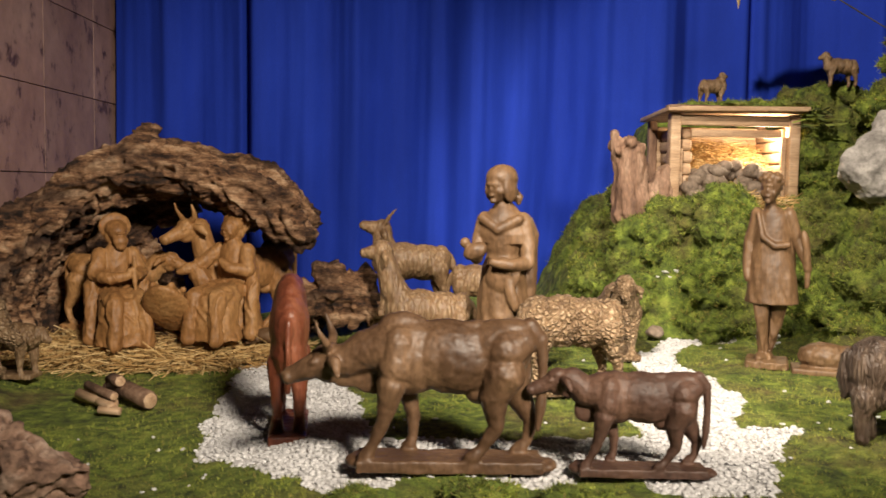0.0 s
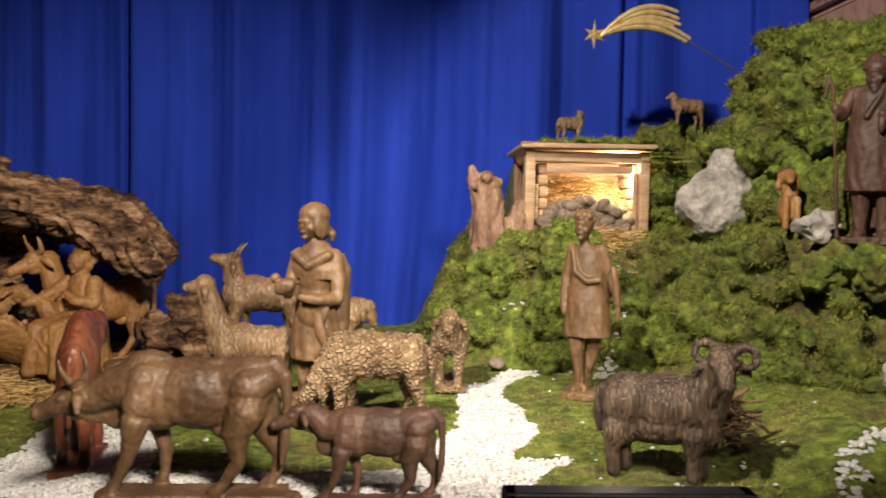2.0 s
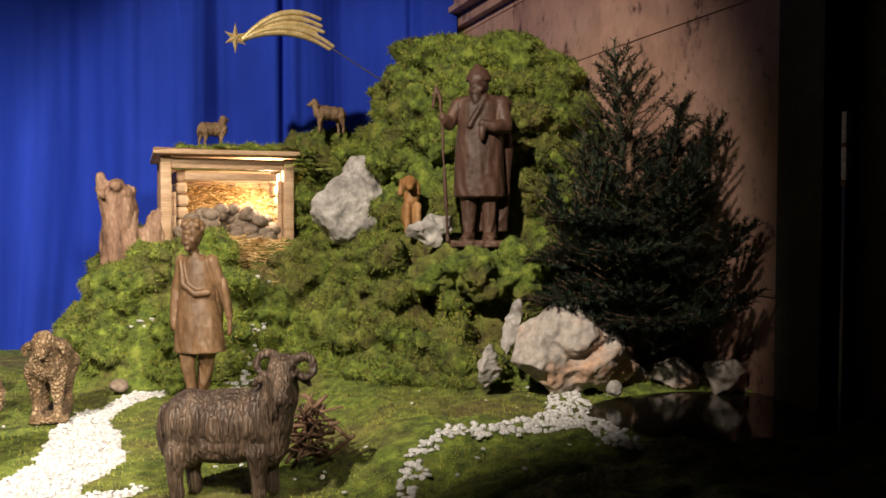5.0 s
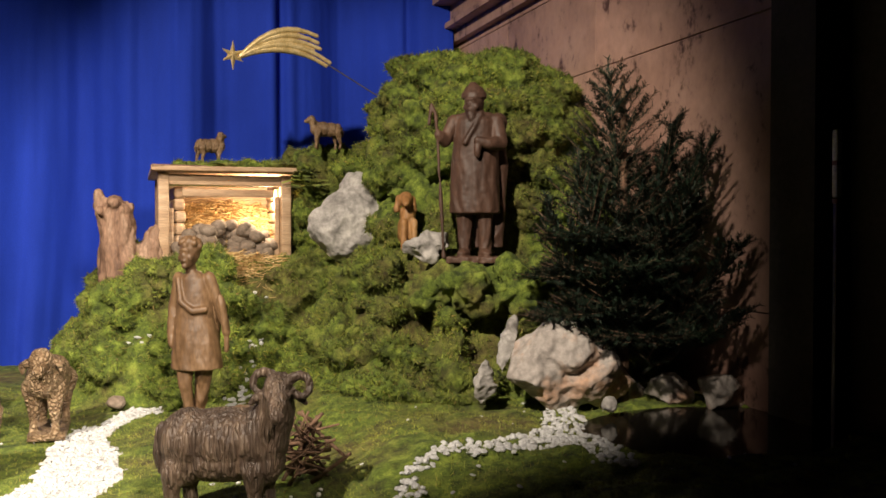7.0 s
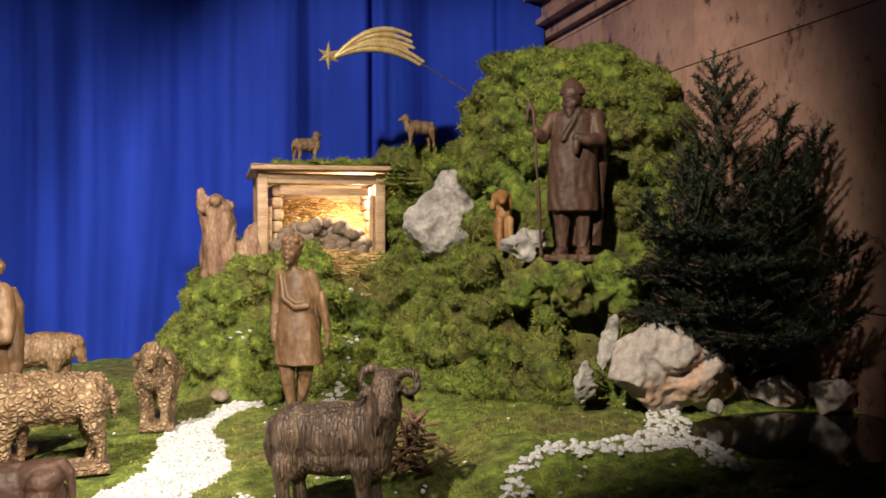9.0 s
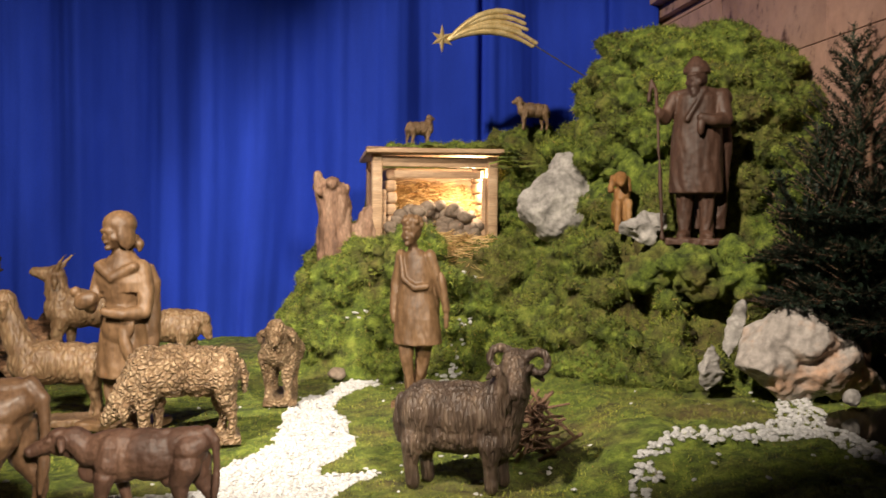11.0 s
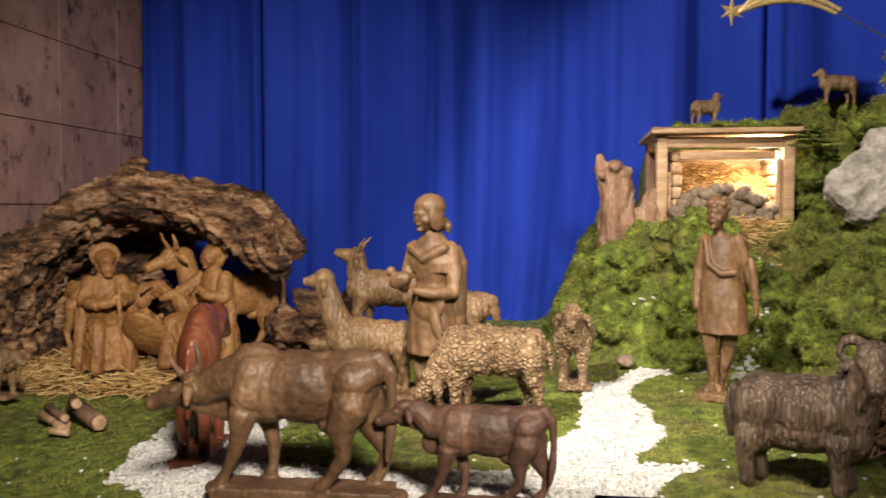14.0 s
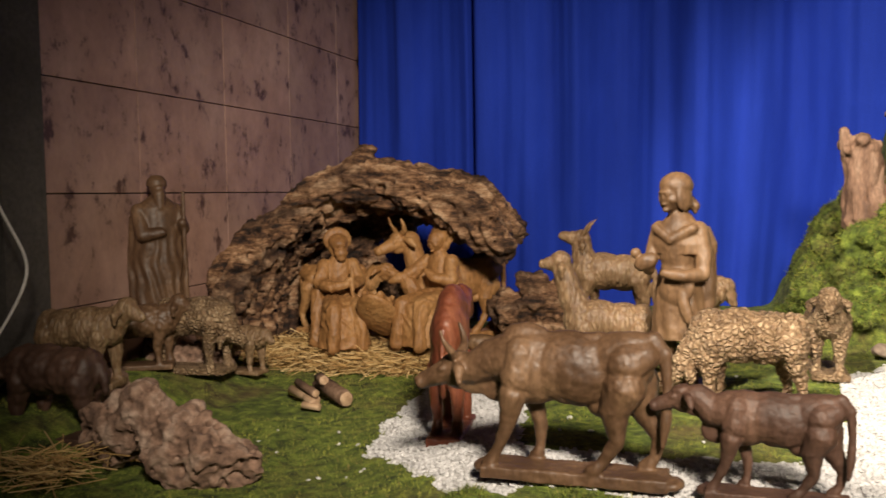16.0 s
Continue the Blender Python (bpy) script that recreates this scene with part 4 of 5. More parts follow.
def hooded_man():
    s = Sculpt()
    s.loft([(0.14, 0, 0, 0.085, 0.058), (0.24, 0, 0, 0.082, 0.058), (0.36, 0, 0, 0.075, 0.054), (0.43, 0, 0, 0.072, 0.048), (0.455, 0, 0, 0.045, 0.036), (0.47, 0, 0, 0.022, 0.022)])
    s.loft([(0.03, 0.045, 0.04, 0.05, 0.022), (0.3, 0.055, 0.04, 0.055, 0.026), (0.44, 0.03, 0.03, 0.06, 0.03), (0.46, 0.02, 0.02, 0.03, 0.02)])
    m = head(s, -0.004, -0.016, 0.487, 0.04, -22, 0)
    s.limb((-0.01, -0.034, 0.462, 0.018), (-0.01, -0.04, 0.436, 0.012))
    s.loft([(0.503, -0.004, -0.006, 0.043, 0.043), (0.518, -0.004, -0.004, 0.042, 0.042), (0.538, -0.004, 0.0, 0.03, 0.03), (0.557, -0.008, 0.002, 0.01, 0.01)])
    for k in (-1, 1):
        s.limb((0.034 * k, 0, 0.16, 0.029), (0.035 * k, -0.002, 0.08, 0.023), (0.034 * k, 0, 0.02, 0.02))
        s.ball((0.036 * k, -0.028, 0.012), (0.021, 0.042, 0.015), (0, 0, 12 * k))
    s.limb((-0.07, 0, 0.43, 0.026), (-0.1, -0.02, 0.37, 0.022), (-0.11, -0.045, 0.38, 0.017), (-0.118, -0.05, 0.385, 0.016))
    s.limb((0.07, 0, 0.43, 0.028), (0.085, -0.025, 0.36, 0.024), (0.05, -0.06, 0.355, 0.018), (0.012, -0.07, 0.365, 0.014))
    s.limb((-0.1, -0.05, 0.0, 0.006), (-0.122, -0.052, 0.38, 0.006), (-0.128, -0.052, 0.45, 0.006), (-0.142, -0.052, 0.48, 0.006), (-0.15, -0.052, 0.42, 0.006))
    s.ball((0.075, 0.03, 0.43), (0.032, 0.03, 0.035)).ball((0.012, -0.07, 0.34), (0.012, 0.012, 0.03))
    s.limb((0.02, -0.03, 0.45, 0.012), (0.0, -0.05, 0.41, 0.008), (-0.03, -0.055, 0.36, 0.008)).limb((-0.055, -0.005, 0.44, 0.016), (0.0, -0.03, 0.452, 0.014), (0.055, -0.005, 0.44, 0.018))
    s.slab((0.18, 0.13, 0.02), (0.0, -0.01, -0.008))
    return tagged(s.done("shepherd_statue", M_DARK, put(1.81, 2.23, 0.485, -26) @ Matrix.Diagonal((0.95, 0.98, 1, 1)), 0.0032, 2, lambda c, n: folds(12, 0.0016, 0.12, 0.45)(c, n) + 0.8 * drape(c * 0.7, n)), "dark carved wooden bearded shepherd with staff and hood", "statue")


def cloaked_man():
    s = Sculpt()
    s.loft([(0.0, 0, 0, 0.085, 0.06), (0.15, 0, 0, 0.082, 0.06), (0.3, 0, 0, 0.078, 0.055), (0.37, 0, 0, 0.07, 0.048), (0.395, 0, 0, 0.045, 0.036), (0.41, 0, 0, 0.022, 0.022)])
    head(s, 0.0, -0.012, 0.432, 0.032)
    s.limb((0.0, -0.03, 0.415, 0.022), (0.0, -0.038, 0.37, 0.014))
    s.loft([(0.44, 0, 0.0, 0.034, 0.036), (0.462, 0, 0.0, 0.032, 0.034), (0.478, 0, 0.002, 0.018, 0.02)]).loft([(0.0, 0, 0.025, 0.1, 0.05), (0.2, 0, 0.025, 0.1, 0.05), (0.34, 0, 0.02, 0.088, 0.046), (0.39, 0, 0.015, 0.05, 0.036)])
    s.limb((0.06, 0, 0.36, 0.026), (0.075, -0.03, 0.3, 0.022), (0.065, -0.06, 0.32, 0.015))
    s.limb((0.072, -0.06, 0.0, 0.007), (0.07, -0.06, 0.42, 0.007))
    s.limb((-0.06, 0, 0.36, 0.028), (-0.06, -0.045, 0.28, 0.022), (0.0, -0.065, 0.29, 0.015))
    return tagged(s.done("cloaked_man_statue", M_COW, put(-1.525, 2.2, 0.1, 50), 0.0036, 2, folds(13, 0.0035, 0.1, 0.4)), "dark carved wooden bearded man in a long cloak with staff", "statue")


def seated(name, x, y, z, turn, beard, label):
    s = Sculpt()
    # lap and falling robe, then trunk, shoulders and a cloak from the neck to the ground
    s.loft([(0.0, 0, -0.1, 0.092, 0.07), (0.06, 0, -0.105, 0.084, 0.064), (0.11, 0, -0.1, 0.078, 0.066), (0.15, 0, -0.075, 0.072, 0.082), (0.172, 0, -0.05, 0.06, 0.08), (0.185, 0, -0.02, 0.04, 0.05)])
    s.loft([(0.0, 0, 0.02, 0.1, 0.06), (0.1, 0, 0.025, 0.085, 0.052), (0.18, 0, 0.02, 0.06, 0.046), (0.26, 0, 0.012, 0.056, 0.042), (0.305, 0, 0.01, 0.046, 0.036), (0.345, 0, 0.006, 0.022, 0.022)])
    head(s, 0.0, -0.012, 0.38, 0.034, 12 if beard else -8, 12)
    s.ball((0, 0.006, 0.394), (0.035, 0.034, 0.032)).ball((0, 0.018, 0.37), (0.036, 0.026, 0.036))
    # halo like a plate behind the head
    s.ball((0, 0.026, 0.402), (0.052, 0.014, 0.05))
    if beard:
        s.ball((0.004, -0.034, 0.352), (0.025, 0.018, 0.022)).ball((0.004, -0.036, 0.336), (0.017, 0.013, 0.018))
        s.limb((0.05, 0.01, 0.305, 0.026), (0.068, -0.02, 0.24, 0.024), (0.045, -0.075, 0.235, 0.018), (0.02, -0.09, 0.25, 0.013))
        s.limb((-0.05, 0.01, 0.305, 0.026), (-0.07, -0.025, 0.24, 0.026), (-0.04, -0.075, 0.225, 0.02), (0.01, -0.09, 0.235, 0.013))
        s.limb((0.035, -0.1, 0.0, 0.006), (0.03, -0.095, 0.3, 0.006))
    else:
        s.limb((-0.05, 0.01, 0.305, 0.026), (-0.085, -0.03, 0.26, 0.024), (-0.12, -0.075, 0.235, 0.018), (-0.14, -0.095, 0.225, 0.01))
        s.loft([(0.15, -0.075, -0.03, 0.02, 0.03), (0.2, -0.09, -0.045, 0.04, 0.03), (0.24, -0.1, -0.05, 0.03, 0.022)])
        s.limb((0.05, 0.01, 0.305, 0.026), (0.07, -0.02, 0.235, 0.024), (0.03, -0.06, 0.245, 0.016), (0.0, -0.06, 0.27, 0.012))
    for k in (-1, 1):
        s.limb((0.05 * k, 0.02, 0.3, 0.02), (0.078 * k, 0.0, 0.2, 0.022), (0.085 * k, -0.02, 0.1, 0.022), (0.09 * k, -0.03, 0.01, 0.024))
        s.limb((0.03 * k, -0.02, 0.165, 0.034), (0.042 * k, -0.14, 0.15, 0.03), (0.046 * k, -0.165, 0.07, 0.02), (0.05 * k, -0.165, 0.005, 0.022))
    return tagged(s.done(name, M_HONEY, put(x, y, z, turn) @ Matrix.Diagonal((1.06, 1.06, 0.96, 1)), 0.003, 2, lambda c, n: 1.5 * drape(c, n)), label, "statue")


def drape(c, n):
    """Cloth folds of a carved robe."""
    w = 1 - ss(0.25, 0.33, c.z)
    g = noise.noise((c.x * 34 + 2 * noise.noise((c.x * 9, c.y * 9, c.z * 9)), c.y * 34, c.z * 9))
    return w * 0.005 * (0.3 - abs(g)) * 1.4 + 0.0008 * fbm(c.x, c.y, c.z, 60, 3)


woman()
boy()
hooded_man()
cloaked_man()
seated("seated_man_statue", -1.11, 2.72, -0.05, 34, True, "honey-coloured carved wooden seated bearded man with halo")
seated("seated_woman_statue", -0.72, 2.74, -0.03, -20, False, "honey-coloured carved wooden seated woman with halo")
s = Sculpt()
s.ball((0, 0, 0.05), (0.05, 0.07, 0.035)).ball((0, 0.06, 0.09), (0.032, 0.032, 0.034)).limb((0.03, 0, 0.07, 0.014), (0.05, -0.05, 0.06, 0.01)).limb((-0.03, 0, 0.07, 0.014), (-0.05, -0.05, 0.07, 0.01))
s.limb((0.02, -0.05, 0.05, 0.016), (0.03, -0.11, 0.03, 0.012)).limb((-0.02, -0.05, 0.05, 0.016), (-0.03, -0.11, 0.03, 0.012)).ball((0, -0.01, 0.01), (0.08, 0.12, 0.03))
tagged(s.done("child_statue", M_HONEY, put(-0.9, 2.6, 0.0, 0) @ pose(0, 0, 0.06, -45), 0.004, 3, carve(60, 0.002)), "honey-coloured carved wooden child lying on folded cloth", "statue")
bovine("cave_ox_statue", M_HONEY, put(-0.57, 3.06, -0.03, 224), True, 1.1, -0.13, "honey-coloured carved wooden ox inside the cave")
bovine("cave_donkey_statue", M_HONEY, put(-1.33, 2.86, -0.02, -6), False, 0.95, -0.05, "honey-coloured carved wooden donkey inside the cave")

# ---- roots, stump, rocks ----


def rough(k=9.0, a=0.03, k2=40.0, a2=0.008, stretch=(1, 1, 1)):
    def f(c, n):
        x, y, z = c.x * stretch[0], c.y * stretch[1], c.z * stretch[2]
        return a * fbm(x, y, z, k, 4) + a2 * (0.5 - noise.voronoi((x * k2, y * k2, z * k2))[0][0] * 1.4)
    return f


def crag(c, n):
    """Chips and pits of hard rock."""
    return 0.012 * noise.noise((c.x * 13, c.y * 13, c.z * 13)) - 0.012 * abs(noise.noise((c.x * 24, c.y * 24, c.z * 24))) + 0.003 * fbm(c.x, c.y, c.z, 60, 3)


def gnarl(c, n):
    """Deep grooves and holes that run along the bent wood."""
    a = math.atan2(c.z - 0.05, c.x + 1.0)
    r = math.hypot(c.z - 0.05, c.x + 1.0)
    g = noise.noise((a * 2.2, r * 16, c.y * 12)) + 0.6 * noise.noise((a * 5, r * 34, c.y * 26))
    hole = noise.voronoi((c.x * 9, c.y * 14, c.z * 14))[0][0]
    return 0.05 * (0.4 - abs(g)) - 0.05 * (1 - ss(0.05, 0.3, hole)) * 1.0 - 0.03 * max(0, noise.noise((c.x * 7, c.y * 9, c.z * 12))) + 0.024 * (0.3 - abs(noise.noise((a * 8, r * 60, c.y * 42)))) - 0.03 * (1 - ss(0.08, 0.3, noise.voronoi((c.x * 22, c.y * 26, c.z * 30))[0][0])) + 0.006 * fbm(c.x, c.y, c.z, 50, 3)


def cave():
    s = Sculpt()
    # a shell of thick gnarled limbs bent over the figures
    r = random.Random(17)
    for k in range(11):
        dy, lift, rad = 0.36 * k / 10 + r.uniform(-0.03, 0.03), r.uniform(-0.05, 0.035), r.uniform(0.035, 0.062)
        pts = []
        for x, z in ((-1.5, -0.12), (-1.51, 0.1), (-1.43, 0.31), (-1.24, 0.47), (-1.03, 0.555), (-0.82, 0.52), (-0.66, 0.45), (-0.54, 0.38)):
            pts.append((x + r.uniform(-0.025, 0.025), 2.72 + dy + r.uniform(-0.03, 0.03), z + lift + r.uniform(-0.025, 0.025), rad * r.uniform(0.7, 1.35)))
        s.limb(*pts)
    for k in range(9):
        s.ball((-1.0 + r.uniform(-0.3, 0.35), 2.95 + r.uniform(-0.1, 0.1), 0.52 + r.uniform(-0.06, 0.02)), (0.12, 0.1, 0.05), (0, r.uniform(-20, 20), 0), 2)
    for x, y, z, q in ((-1.42, 3.1, 0.0, 0.12), (-1.38, 3.15, 0.2, 0.13), (-1.25, 3.18, 0.32, 0.12), (-1.12, 3.16, 0.08, 0.1), (-1.2, 3.18, 0.16, 0.11), (-1.05, 3.14, 0.42, 0.1), (-0.72, 3.12, 0.4, 0.09), (-0.62, 3.1, 0.28, 0.07), (-0.5, 3.05, 0.02, 0.09)):
        s.ball((x, y, z), (q, q * 0.7, q))
    s.limb((-1.05, 2.8, 0.6, 0.05), (-1.02, 2.8, 0.66, 0.03)).limb((-0.7, 2.75, 0.46, 0.05), (-0.52, 2.72, 0.37, 0.06), (-0.49, 2.74, 0.32, 0.05))
    s.limb((-1.45, 3.1, -0.1, 0.12), (-1.35, 3.16, 0.2, 0.1), (-1.2, 3.16, 0.4, 0.08)).limb((-1.56, 2.55, -0.1, 0.08), (-1.5, 2.6, 0.2, 0.07), (-1.42, 2.66, 0.36, 0.05))
    return tagged(s.done("root_cave", M_ROOT, Matrix.Identity(4), 0.0068, 1, gnarl), "huge weathered brown tree root arching as a cave", "tree root")


def lump(name, blobs, material, m, label, category, voxel=0.007, shape=None):
    s = Sculpt()
    for c, r in blobs:
        s.ball(c, r)
    return tagged(s.done(name, material, m, voxel, 2, shape or rough(12, 0.02, 30, 0.008)), label, category)


cave()
lump("root_clump", [((-0.1, 0, 0.06), (0.09, 0.08, 0.09)), ((0.0, 0, 0.09), (0.08, 0.08, 0.12)), ((0.1, 0.02, 0.07), (0.09, 0.08, 0.11)), ((0.14, 0, 0.03), (0.06, 0.06, 0.06)), ((-0.03, -0.03, 0.16), (0.035, 0.03, 0.05))],
     M_ROOT, put(-0.4, 2.93, 0.0, 0), "knotty brown root clump lying on the moss", "tree root", 0.006, rough(13, 0.035, 30, 0.016))
def hull_rock(name, chunks, material, m, label, seed, voxel=0.006, shape=None, points=15):
    """A broken rock: sharp-edged chunks grown together, with worn planes."""
    r = random.Random(seed)
    s = Sculpt()
    for c, q in chunks:
        t = bmesh.new()
        for _ in range(points):
            v = Vector((r.gauss(0, 1), r.gauss(0, 1), r.gauss(0, 1))).normalized()
            t.verts.new((c[0] + v.x * q[0], c[1] + v.y * q[1], c[2] + v.z * q[2]))
        got = bmesh.ops.convex_hull(t, input=t.verts)
        bmesh.ops.delete(t, geom=[g for g in got["geom_interior"] if isinstance(g, bmesh.types.BMVert)], context="VERTS")
        me = bpy.data.meshes.new("chunk")
        t.to_mesh(me)
        t.free()
        s.bm.from_mesh(me)
        bpy.data.meshes.remove(me)
    return tagged(s.done(name, material, m, voxel, 1, shape or crag), label, "rock")


def pits(c, n):
    """Spongy surface with many open pores."""
    d = noise.voronoi((c.x * 42, c.y * 42, c.z * 42))[0][0]
    e = noise.voronoi((c.x * 17, c.y * 17, c.z * 17))[0][0]
    return -0.016 * (1 - ss(0.1, 0.45, d)) - 0.025 * (1 - ss(0.1, 0.4, e)) + 0.02 * fbm(c.x, c.y, c.z, 12, 4) + 0.004 * fbm(c.x, c.y, c.z, 60, 2)


hull_rock("porous_rock", [((-0.1, 0, 0.06), (0.15, 0.1, 0.11)), ((-0.03, 0, 0.1), (0.1, 0.08, 0.1)), ((0.06, 0, 0.03), (0.18, 0.1, 0.11)), ((0.19, 0.01, 0.0), (0.11, 0.08, 0.08))], M_TUFA, put(-0.94, 1.4, -0.085, -8), "brown porous rock lying on the moss", 22, 0.005, pits)
hull_rock("grey_rock", [((0.06, 0, 0.06), (0.19, 0.12, 0.15)), ((0.13, 0.02, 0.15), (0.12, 0.1, 0.15)), ((0.13, -0.02, 0.05), (0.15, 0.1, 0.12))], M_LIMESTONE, put(1.485, 2.76, 0.535, 0) @ Matrix.Diagonal((0.86, 1, 0.95, 1)), "pale grey angular rock on the mossy slope", 3, points=34)
hull_rock("small_rock", [((0.0, 0, 0.02), (0.07, 0.05, 0.055)), ((0.055, 0, 0.055), (0.065, 0.05, 0.055))], M_LIMESTONE, put(1.635, 2.25, 0.485, 0), "small pale rock beside the shepherd", 8, 0.005)
hull_rock("boulder", [((0.07, 0, 0.09), (0.15, 0.11, 0.14)), ((0.11, -0.01, 0.13), (0.12, 0.1, 0.11)), ((0.19, -0.02, 0.06), (0.14, 0.1, 0.09))], M_PEACH, put(1.81, 1.83, 0.1, 0), "large grey and peach boulder beside the pond", 12, points=26)
hull_rock("split_rock", [((0, 0, 0.05), (0.04, 0.03, 0.075)), ((0.01, 0, 0.1), (0.025, 0.02, 0.06))], M_LIMESTONE, pose(1.7, 1.87, 0.1, 0, -14, 8) @ Matrix.Diagonal((1.1, 1, 0.75, 1)), "upright grey rock splinter beside the boulder", 5, 0.005)
hull_rock("split_rock", [((0, 0, 0.08), (0.035, 0.03, 0.11)), ((0.0, 0, 0.15), (0.026, 0.02, 0.05))], M_LIMESTONE, pose(1.76, 1.91, 0.17, 0, 14, -5) @ Matrix.Diagonal((0.9, 0.9, 0.85, 1)), "upright grey rock splinter beside the boulder", 6, 0.005)
for x, y, q in ((2.13, 1.87, 0.05), (2.24, 1.8, 0.06), (2.34, 1.7, 0.07)):
    hull_rock("pond_rock", [((0, 0, q * 0.4), (q * 1.4, q, q)), ((q, 0, q * 0.2), (q, q * 0.8, q * 0.8))], M_PEACH, put(x, y, 0.08, 300 * q), "dim rock at the edge of the pond", int(q * 1000))
lump("pond_stone", [((0, 0, 0.015), (0.024, 0.02, 0.022))], M_LIMESTONE, put(1.97, 1.68, 0.09, 0), "small round grey stone at the pond", "rock", 0.004, lambda c, n: 0.004 * fbm(c.x, c.y, c.z, 40, 2))
lump("path_stone", [((0, 0, 0.012), (0.032, 0.025, 0.022))], M_STONE, put(0.735, 2.66, 0.0, 0), "small round stone beside the white path", "rock", 0.004, lambda c, n: 0.004 * fbm(c.x, c.y, c.z, 40, 2))


def stump():
    s = Sculpt()
    s.limb((0.0, 0, -0.03, 0.085), (-0.012, 0, 0.1, 0.068), (-0.028, 0, 0.2, 0.06), (-0.034, 0, 0.215, 0.056))
    for k in range(8):
        s.ball((-0.034 + 0.05 * math.cos(k * 0.785), 0.05 * math.sin(k * 0.785), 0.225 + 0.016 * math.sin(k * 2.3)), (0.026, 0.026, 0.024), (0, 0, 0), 2)
    s.limb((-0.075, 0, 0.2, 0.026), (-0.086, 0, 0.275, 0.018)).limb((0.09, 0, -0.02, 0.06), (0.105, 0, 0.07, 0.052), (0.118, 0, 0.13, 0.036)).ball((0.14, 0, 0.15), (0.02, 0.02, 0.026))
    ob = s.done("tree_stump", M_STUMP, put(0.755, 3.13, 0.43, 0), 0.005, 1, rough(15, 0.014, 50, 0.005, (1.4, 1.4, 0.5)))
    return tagged(ob, "weathered pinkish split tree stump beside the hut", "stump")


stump()
water = bmesh.new()
bmesh.ops.create_circle(water, cap_ends=True, segments=48, radius=1, matrix=pose(2.15, 1.48, 0.068) @ Matrix.Diagonal((0.36, 0.27, 1, 1)))
tagged(link("water", water, M_WATER, smooth=False), "small dark pond with still water", "water", kind="structure")

# ---- hut ----


def hut():
    h = empty("hut", put(1.125, 3.12, 0.455, 0))
    for x in (-0.225, 0.237):
        part("post", box((0.04, 0.05, 0.34), (x, 0.0, 0.165), (0, 0, 3), 0.006), M_PLANK, h, "rough weathered post", True)
        part("back_post", box((0.035, 0.035, 0.34), (x, 0.34, 0.165), (0, 0, 3), 0.006), M_STUMP, h, "", True)
    part("lintel", box((0.43, 0.03, 0.04), (0.005, 0.0, 0.31), (0, 0, 0), 0.004), M_PLANK, h, "weathered board under the roof", True)
    part("inner_frame", box((0.35, 0.016, 0.03), (0.02, 0.012, 0.262), (0, 0, 0), 0.003), M_PLANK, h, "pale lath", True)
    part("inner_frame", box((0.018, 0.016, 0.25), (0.206, 0.012, 0.125), (0, 0, 0), 0.003), M_PLANK, h, "pale lath", True)
    part("inner_frame", box((0.018, 0.016, 0.2), (-0.195, 0.012, 0.1), (0, 0, 0), 0.003), M_PLANK, h, "pale lath", True)
    for k in range(6):
        part("log", box((0.045, 0.3, 0.046), (-0.17 + 0.004 * (k % 2), 0.18, 0.028 + k * 0.047), (0, 0, 2), 0.014), M_PLANK, h, "", True)
        part("log", box((0.03, 0.3, 0.046), (0.225, 0.18, 0.028 + k * 0.047), (0, 0, -1), 0.012), M_PLANK, h, "", True)
        part("back_board", box((0.43, 0.016, 0.05), (0.01, 0.34, 0.03 + k * 0.05), (0, 0, 0), 0.004), M_PLANK, h, "", True)
    part("roof", box((0.54, 0.46, 0.018), (0.0, 0.15, 0.344), (-1.5, -0.6, 0), 0.004), M_PLANK, h, "pale roof board with moss on top", True)
    part("roof_bark", box((0.2, 0.05, 0.012), (-0.17, -0.05, 0.356), (0, 0, 4), 0.004), M_BARK, h, "strip of bark", True)
    part("bulb", box((0.014, 0.014, 0.018), (0.15, 0.034, 0.262), (0, 0, 0), 0.006), M_BULB, h, "small glowing bulb", True)
    return tagged(h, "small open wooden hut with straw lit from inside", "hut")


hut()
data = bpy.data.lights.new("hut_bulb", "POINT")
data.energy, data.shadow_soft_size, data.color = 8.0, 0.02, (1.0, 0.8, 0.55)
lamp = new("hut_bulb", data)
lamp.location = (1.29, 3.19, 0.70)
tagged(lamp, "warm bulb under the hut roof", "lamp")
rng = random.Random(3)
pile = empty("stone_pile", put(1.13, 3.13, 0.465, 0))
shapes = []
for k in range(6):
    bm = bmesh.new()
    bmesh.ops.create_icosphere(bm, subdivisions=2, radius=1)
    for v in bm.verts:
        v.co *= 1 + 0.22 * noise.noise(v.co * 1.3 + Vector((k * 7, 0, 0)))
        v.co = Vector((v.co.x * 0.036, v.co.y * 0.03, v.co.z * 0.025))
    o = part("stone", bm, M_STONE, pile, "", True)
    shapes.append(o.data)
    o.matrix_basis = pose(-0.15 + 0.06 * k, -0.04, 0.015, 0, 0, 40 * k)
for k in range(64):
    x = rng.uniform(-0.18, 0.19)
    top = 0.135 * (1 - ((x - 0.01) / 0.24) ** 2)
    o = new("stone", shapes[k % 6])
    o.parent = pile
    o.matrix_basis = pose(x, rng.uniform(-0.05, 0.09), rng.uniform(0.05, 1) * top, rng.uniform(-30, 30), rng.uniform(-30, 30), rng.uniform(0, 360))
tagged(pile, "heap of small rounded grey stones in the hut", "stone pile")
turf = Sculpt()
